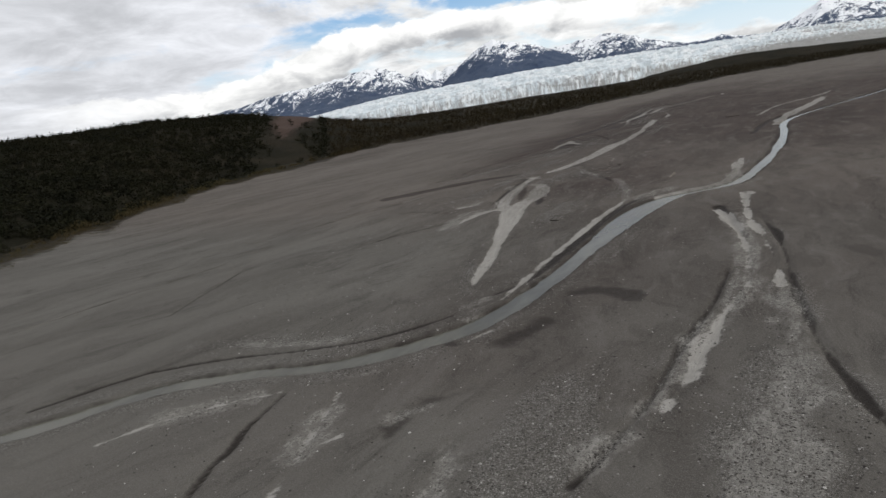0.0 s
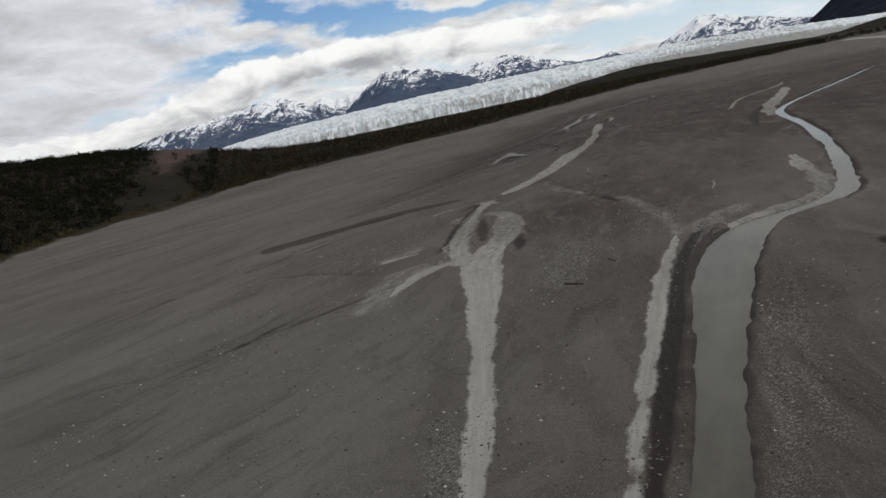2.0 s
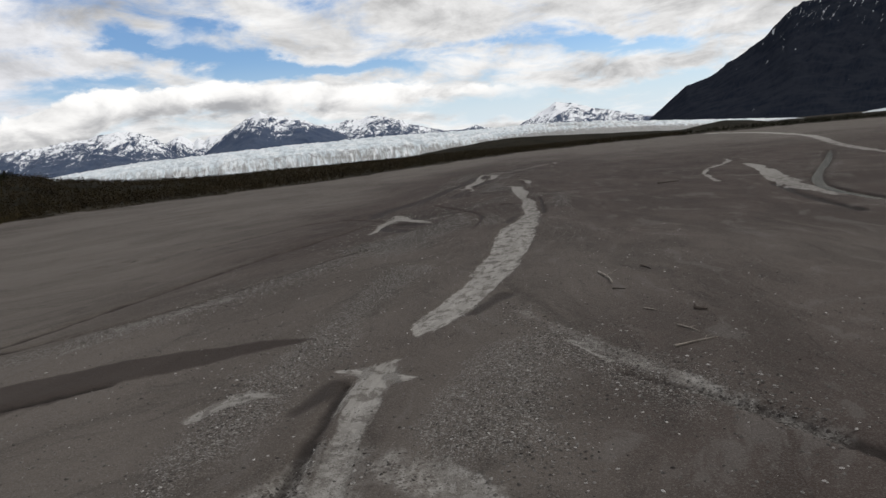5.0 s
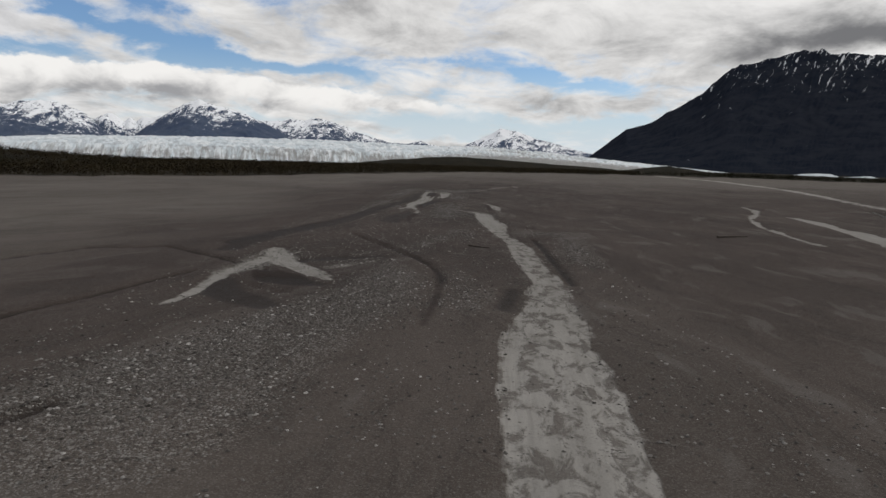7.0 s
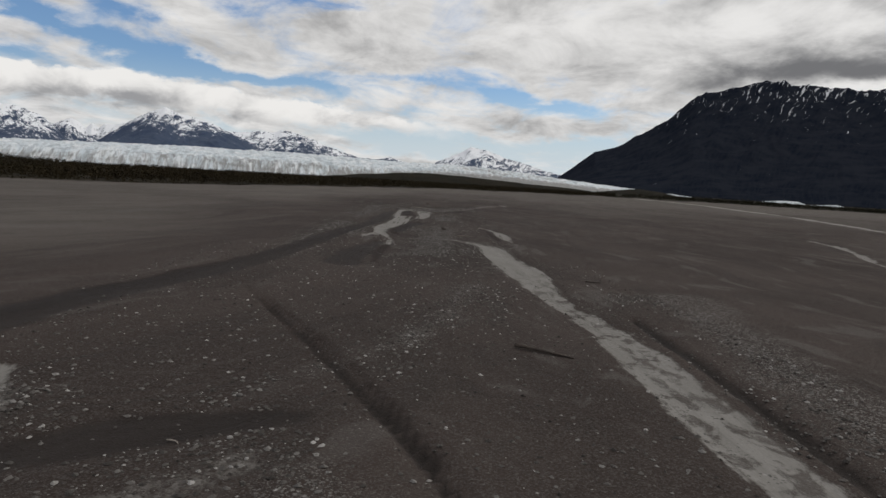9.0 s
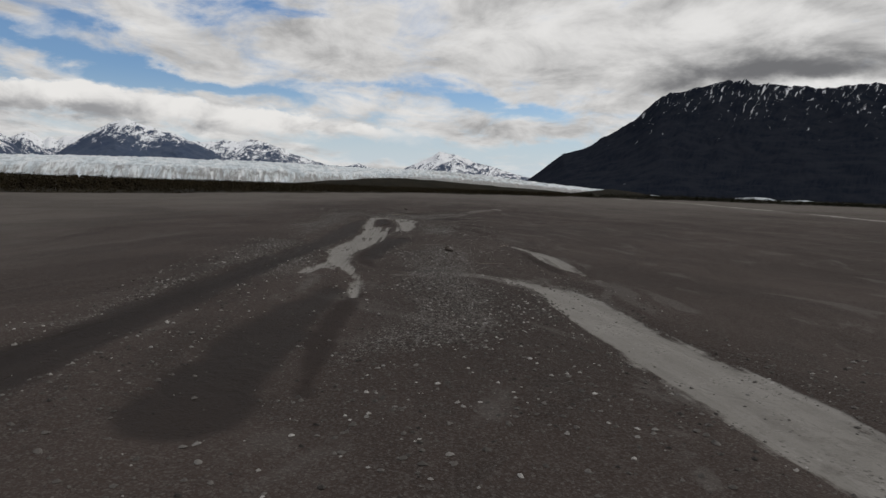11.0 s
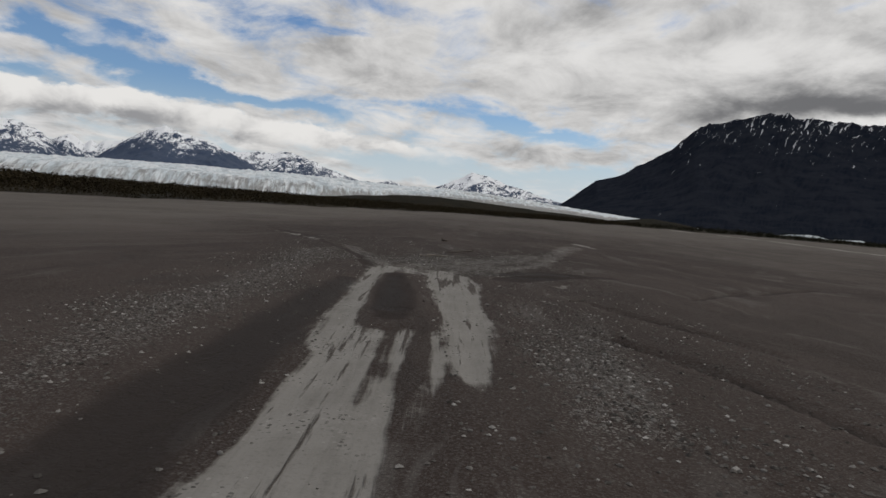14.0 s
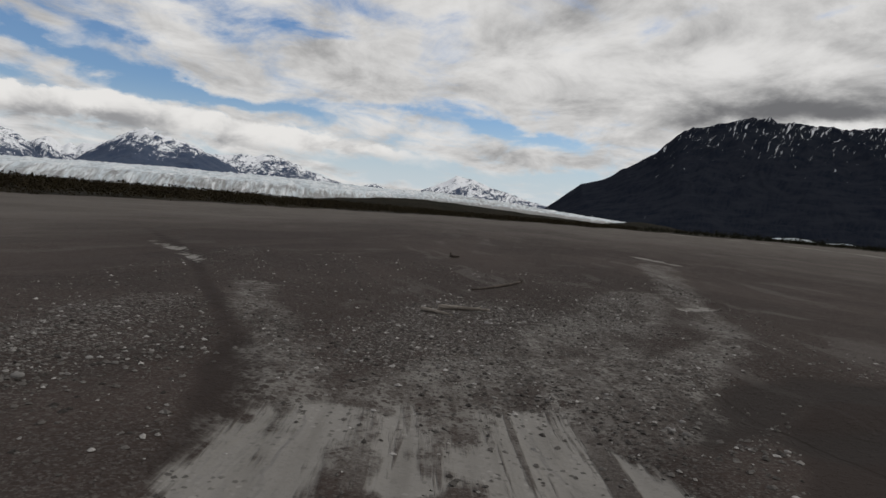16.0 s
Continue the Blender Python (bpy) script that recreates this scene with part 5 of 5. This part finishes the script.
def scatter_stones(name, label, x, y, size, seed):
    r = np.random.default_rng(seed)
    n = len(x)
    z = bed_height(x, y)
    pick, turn = r.integers(0, len(SHAPES), n), r.random(n) * 6.283
    cos, faces, base = [], [], 0
    for i, (co, fa) in enumerate(SHAPES):
        sel = np.where(pick == i)[0]
        c, s = np.cos(turn[sel])[:, None], np.sin(turn[sel])[:, None]
        sz = size[sel][:, None]
        px = (co[None, :, 0] * c - co[None, :, 1] * s) * sz + x[sel][:, None]
        py = (co[None, :, 0] * s + co[None, :, 1] * c) * sz + y[sel][:, None]
        pz = (co[None, :, 2] + 0.05) * sz + z[sel][:, None]
        cos.append(np.stack([px, py, pz], -1).reshape(-1, 3))
        faces.append((fa[None] + (np.arange(len(sel)) * len(co))[:, None, None]).reshape(-1, 3) + base)
        base += len(sel) * len(co)
    me = bpy.data.meshes.new(name)
    fill_mesh(me, np.concatenate(cos), np.concatenate(faces), False)
    me.materials.append(STONE)
    return tagged(new(name, me), label, "gravel", kind="stuff")


def centre_x(y):
    return np.interp(y, [-10, 0, 20, 40, 60, 90, 130, 170, 220], [4, -2, -14, -22, -28, -32, -36, -39, -40])


def stone_field(n, y0, y1, half, smallest, spread_size, seed):
    """Stones over a stretch of the plain; most lie where it is gravelly, few on silt and damp sand."""
    r = np.random.default_rng(seed)
    y = y0 + (y1 - y0) * r.random(n * 5)
    x = centre_x(y) + half * (2 * r.random(n * 5) - 1)
    _, silt, damp_dark, gravel, _, _, stony, _, _, _, _, slick = lie_of_land(x, y)
    gravel = np.maximum(gravel, np.where((x < -25) & (y < 60), -1.0, stony))
    patch = fbm(x * 0.5, y * 0.3 + 40, 4)
    chance = 0.12 + 0.88 * np.clip((gravel + 0.55 + (patch - 0.5) * 5.5) / 1.6, 0, 1) ** 1.3
    bare = np.max([inside(x, y, line) for line in BARE], axis=0)
    chance *= np.where(bare > -0.1, 0.08, 1.0)
    chance *= np.where(silt > 0.1, 0.10, 1.0) * np.where(damp_dark > 0.1, 0.12, 1.0) * np.where(slick > 0.0, 0.04, 1.0)
    keep = np.where(r.random(n * 5) < chance)[0][:n]
    x, y = x[keep], y[keep]
    return x, y, smallest * (1 + spread_size * r.random(len(x)) ** 3)


STRETCHES = [(26000, 8, 62, 15, 0.020, 2.0), (32000, 56, 96, 13, 0.014, 2.6), (26000, 92, 132, 8.5, 0.013, 3.4),
             (18000, 128, 164, 6.5, 0.012, 3.2), (26000, 160, 190, 7.0, 0.011, 2.8)]
for i, (n, y0, y1, half, small, more) in enumerate(STRETCHES):
    x, y, s = stone_field(n, y0, y1, half, small, more, 70 + i)
    scatter_stones("gravel_stones", "scattered grey and pale rounded gravel stones", x, y, s, 170 + i)


# larger single cobbles
def cobble_mesh(seed):
    bm = bmesh.new()
    bmesh.ops.create_icosphere(bm, subdivisions=2, radius=1.0)
    r = np.random.default_rng(seed)
    a, b = r.random(3) * 9, 0.18
    for v in bm.verts:
        v.co *= 1 + b * noise.noise(v.co * 1.3 + Vector(a))
        v.co = Vector((v.co.x, v.co.y * (0.7 + 0.25 * a[0] / 9), v.co.z * (0.45 + 0.2 * a[1] / 9)))
    for f in bm.faces:
        f.smooth = True
    me = bpy.data.meshes.new("cobble")
    bm.to_mesh(me)
    bm.free()
    me.materials.append(COBBLE)
    return me


COBBLES = [cobble_mesh(s) for s in range(6)]
r_cob = np.random.default_rng(11)
cx, cy, cs = [], [], []
for y0, y1, n in ((85, 112, 70), (125, 150, 50), (150, 182, 110)):
    x, y, s = stone_field(n, y0, y1, 6.0, 0.03, 0.9, 300 + y0)
    cx, cy, cs = cx + list(x), cy + list(y), cs + list(s)
cz = bed_height(np.array(cx), np.array(cy))
for x, y, z, s in zip(cx, cy, cz, cs):
    ob = new("cobble", COBBLES[r_cob.integers(0, 6)])
    ob.matrix_world = Matrix.Translation((x, y, z + 0.14 * s)) @ Matrix.Rotation(r_cob.random() * 6.28, 4, "Z") @ Matrix.Scale(s, 4)
    tagged(ob, "rounded pale grey cobble lying on the gravel", "stone", "cobbles on the gravel bars")


# ---- driftwood ----
def taper_tube(bm, path, radii, sides=8, seed=0):
    """A knobbly round stick along a path of points."""
    rings = []
    for i, (p, r) in enumerate(zip(path, radii)):
        p = Vector(p)
        ahead = Vector(path[min(i + 1, len(path) - 1)]) - Vector(path[max(i - 1, 0)])
        q = ahead.to_track_quat("X", "Z").to_matrix()
        ring = []
        for j in range(sides):
            a = 6.2832 * j / sides
            k = r * (1 + 0.22 * noise.noise(Vector((p.x * 4 + seed, math.cos(a) * 1.5, math.sin(a) * 1.5))))
            ring.append(bm.verts.new(p + q @ Vector((0, math.cos(a) * k, math.sin(a) * k))))
        rings.append(ring)
    for a, b in zip(rings[:-1], rings[1:]):
        for j in range(sides):
            bm.faces.new((a[j], a[(j + 1) % sides], b[(j + 1) % sides], b[j])).smooth = True
    bm.faces.new(rings[0][::-1])
    bm.faces.new(rings[-1])


def driftwood(name, label, x0, y0, x1, y1, radius, mat, bend=0.06, twigs=(), root=False, seed=0):
    """A stick from one end to the other, with (where along, length, turn) broken twigs and, if told, a root plate."""
    length = math.hypot(x1 - x0, y1 - y0)
    z = float(bed_height(np.array([(x0 + x1) / 2]), np.array([(y0 + y1) / 2]))[0])
    thing = new(name)
    thing.matrix_world = Matrix.Translation((x0, y0, z + 0.01)) @ Matrix.Rotation(math.atan2(y1 - y0, x1 - x0), 4, "Z")
    n = 14
    bow = lambda t: bend * length * math.sin(t * 3.1) + 0.02 * length * noise.noise(Vector((t * 4, seed, 0)))
    path = [(length * i / n, bow(i / n), radius * (0.8 + 0.25 * noise.noise(Vector((i * 0.7, seed, 2))))) for i in range(n + 1)]
    radii = [radius * (1.1 - 0.55 * i / n) for i in range(n + 1)]
    bm = bmesh.new()
    taper_tube(bm, path, radii, 8, seed)
    part("stem", bm, mat, thing)
    for where, size, turn in twigs:
        i = int(where * n)
        p = Vector(path[i])
        d = Vector((math.cos(turn), math.sin(turn), 0.25))
        bm = bmesh.new()
        taper_tube(bm, [p + d * size * t + Vector((0, 0, 0.1 * size * t * t)) for t in (0, 0.3, 0.6, 1)],
                   [radius * 0.5, radius * 0.4, radius * 0.3, radius * 0.15], 6, seed + 3)
        part("twig", bm, mat, thing)
    if root:
        bm = bmesh.new()
        for a in range(7):
            w = a * 0.9 + seed
            d = Vector((-0.25, math.cos(w), math.sin(w) * 0.8 + 0.35)) * radius * (2.2 + 1.2 * noise.noise(Vector((a, seed, 1))))
            taper_tube(bm, [Vector((0, 0, radius * 0.8)), Vector((-0.02, 0, radius)) + d * 0.5, Vector((-0.03, 0, radius)) + d],
                       [radius * 0.7, radius * 0.45, radius * 0.2], 6, a)
        part("root_plate", bm, mat, thing, "broken root end")
    return tagged(thing, label, "driftwood", "driftwood on the plain")


PALE, DARK = "bleached grey driftwood stick lying on gravel", "dark weathered driftwood log lying on sand"
driftwood("driftwood_log", DARK, -19.75, 47.75, -18.9, 47.5, 0.045, DARKWOOD, 0.03, [(0.6, 0.15, 1.0)], seed=1)
driftwood("driftwood_log", PALE, -13.8, 66.2, -13.9, 64.2, 0.06, DRIFTWOOD, 0.04, [(0.5, 0.35, 2.0), (0.2, 0.3, -1.8)], True, seed=2)
driftwood("driftwood_log", PALE, -18.5, 52.8, -18.25, 52.15, 0.035, DRIFTWOOD, 0.03, [(0.4, 0.2, 1.4)], seed=3)
driftwood("driftwood_stick", PALE, -17.6, 54.4, -17.25, 53.95, 0.02, DRIFTWOOD, 0.05, seed=4)
driftwood("driftwood_stick", DARK, -18.4, 51.1, -17.75, 50.05, 0.018, DARKWOOD, 0.05, [(0.5, 0.2, 1.0)], seed=5)
driftwood("driftwood_log", PALE, -24.75, 83.1, -24.35, 81.0, 0.05, DRIFTWOOD, 0.05, [(0.4, 0.4, 1.3)], seed=6)
driftwood("driftwood_log", PALE, -23.35, 73.0, -22.15, 73.65, 0.03, DRIFTWOOD, 0.02, [(0.75, 0.2, 0.6)], seed=7)
driftwood("driftwood_stick", PALE, -22.95, 74.95, -22.5, 74.25, 0.025, DRIFTWOOD, 0.05, [(0.5, 0.2, 1.0)], seed=8)
driftwood("driftwood_stick", PALE, -23.65, 76.95, -23.25, 76.6, 0.03, DRIFTWOOD, 0.03, seed=9)
driftwood("driftwood_root", DARK, -22.15, 76.5, -21.85, 76.3, 0.05, DARKWOOD, 0.05, [(0.5, 0.3, 1.5)], True, seed=10)
driftwood("driftwood_stick", DARK, -23.0, 83.6, -22.7, 82.8, 0.035, DARKWOOD, 0.04, seed=11)
driftwood("driftwood_stick", DARK, -24.4, 80.2, -23.95, 80.0, 0.025, DARKWOOD, 0.04, seed=12)
driftwood("driftwood_log", DARK, -31.95, 116.2, -30.8, 115.4, 0.042, DARKWOOD, 0.02, [(0.3, 0.12, 1.2), (0.7, 0.1, -1.2)], seed=13)
driftwood("driftwood_stick", DARK, -28.6, 126.8, -28.05, 126.6, 0.02, DARKWOOD, 0.03, seed=14)
driftwood("driftwood_log", DARK, -16.7, 124.8, -14.5, 125.8, 0.06, DARKWOOD, 0.04, [(0.1, 0.3, 1.4)], seed=15)
driftwood("driftwood_twig", PALE, -36.85, 110.15, -36.65, 110.05, 0.012, DRIFTWOOD, 0.2, seed=16)
driftwood("driftwood_twig", PALE, -32.5, 150.1, -32.0, 151.4, 0.014, DRIFTWOOD, 0.08, [(0.6, 0.2, 1.9)], seed=17)
driftwood("driftwood_root", DARK, -34.95, 147.6, -34.75, 147.25, 0.07, DARKWOOD, 0.05, [], True, seed=18)
driftwood("driftwood_twig", PALE, -33.85, 144.0, -32.9, 144.2, 0.012, DRIFTWOOD, 0.06, [(0.85, 0.1, 1.0)], seed=19)
driftwood("driftwood_log", PALE, -39.45, 180.4, -38.5, 180.45, 0.042, DRIFTWOOD, 0.03, [(0.75, 0.15, 0.6), (0.9, 0.1, -0.6)], seed=20)
driftwood("driftwood_stick", PALE, -39.75, 180.05, -39.2, 179.55, 0.034, DRIFTWOOD, 0.03, [(0.4, 0.15, 0.7)], seed=21)
driftwood("driftwood_log", DARK, -37.35, 186.6, -38.75, 183.9, 0.042, DARKWOOD, 0.02, [], True, seed=22)
driftwood("driftwood_root", DARK, -39.3, 194.0, -39.0, 193.9, 0.06, DARKWOOD, 0.05, [(0.4, 0.15, 1.5)], True, seed=23)
driftwood("driftwood_twig", DARK, -34.65, 168.3, -34.15, 168.6, 0.016, DARKWOOD, 0.06, seed=24)
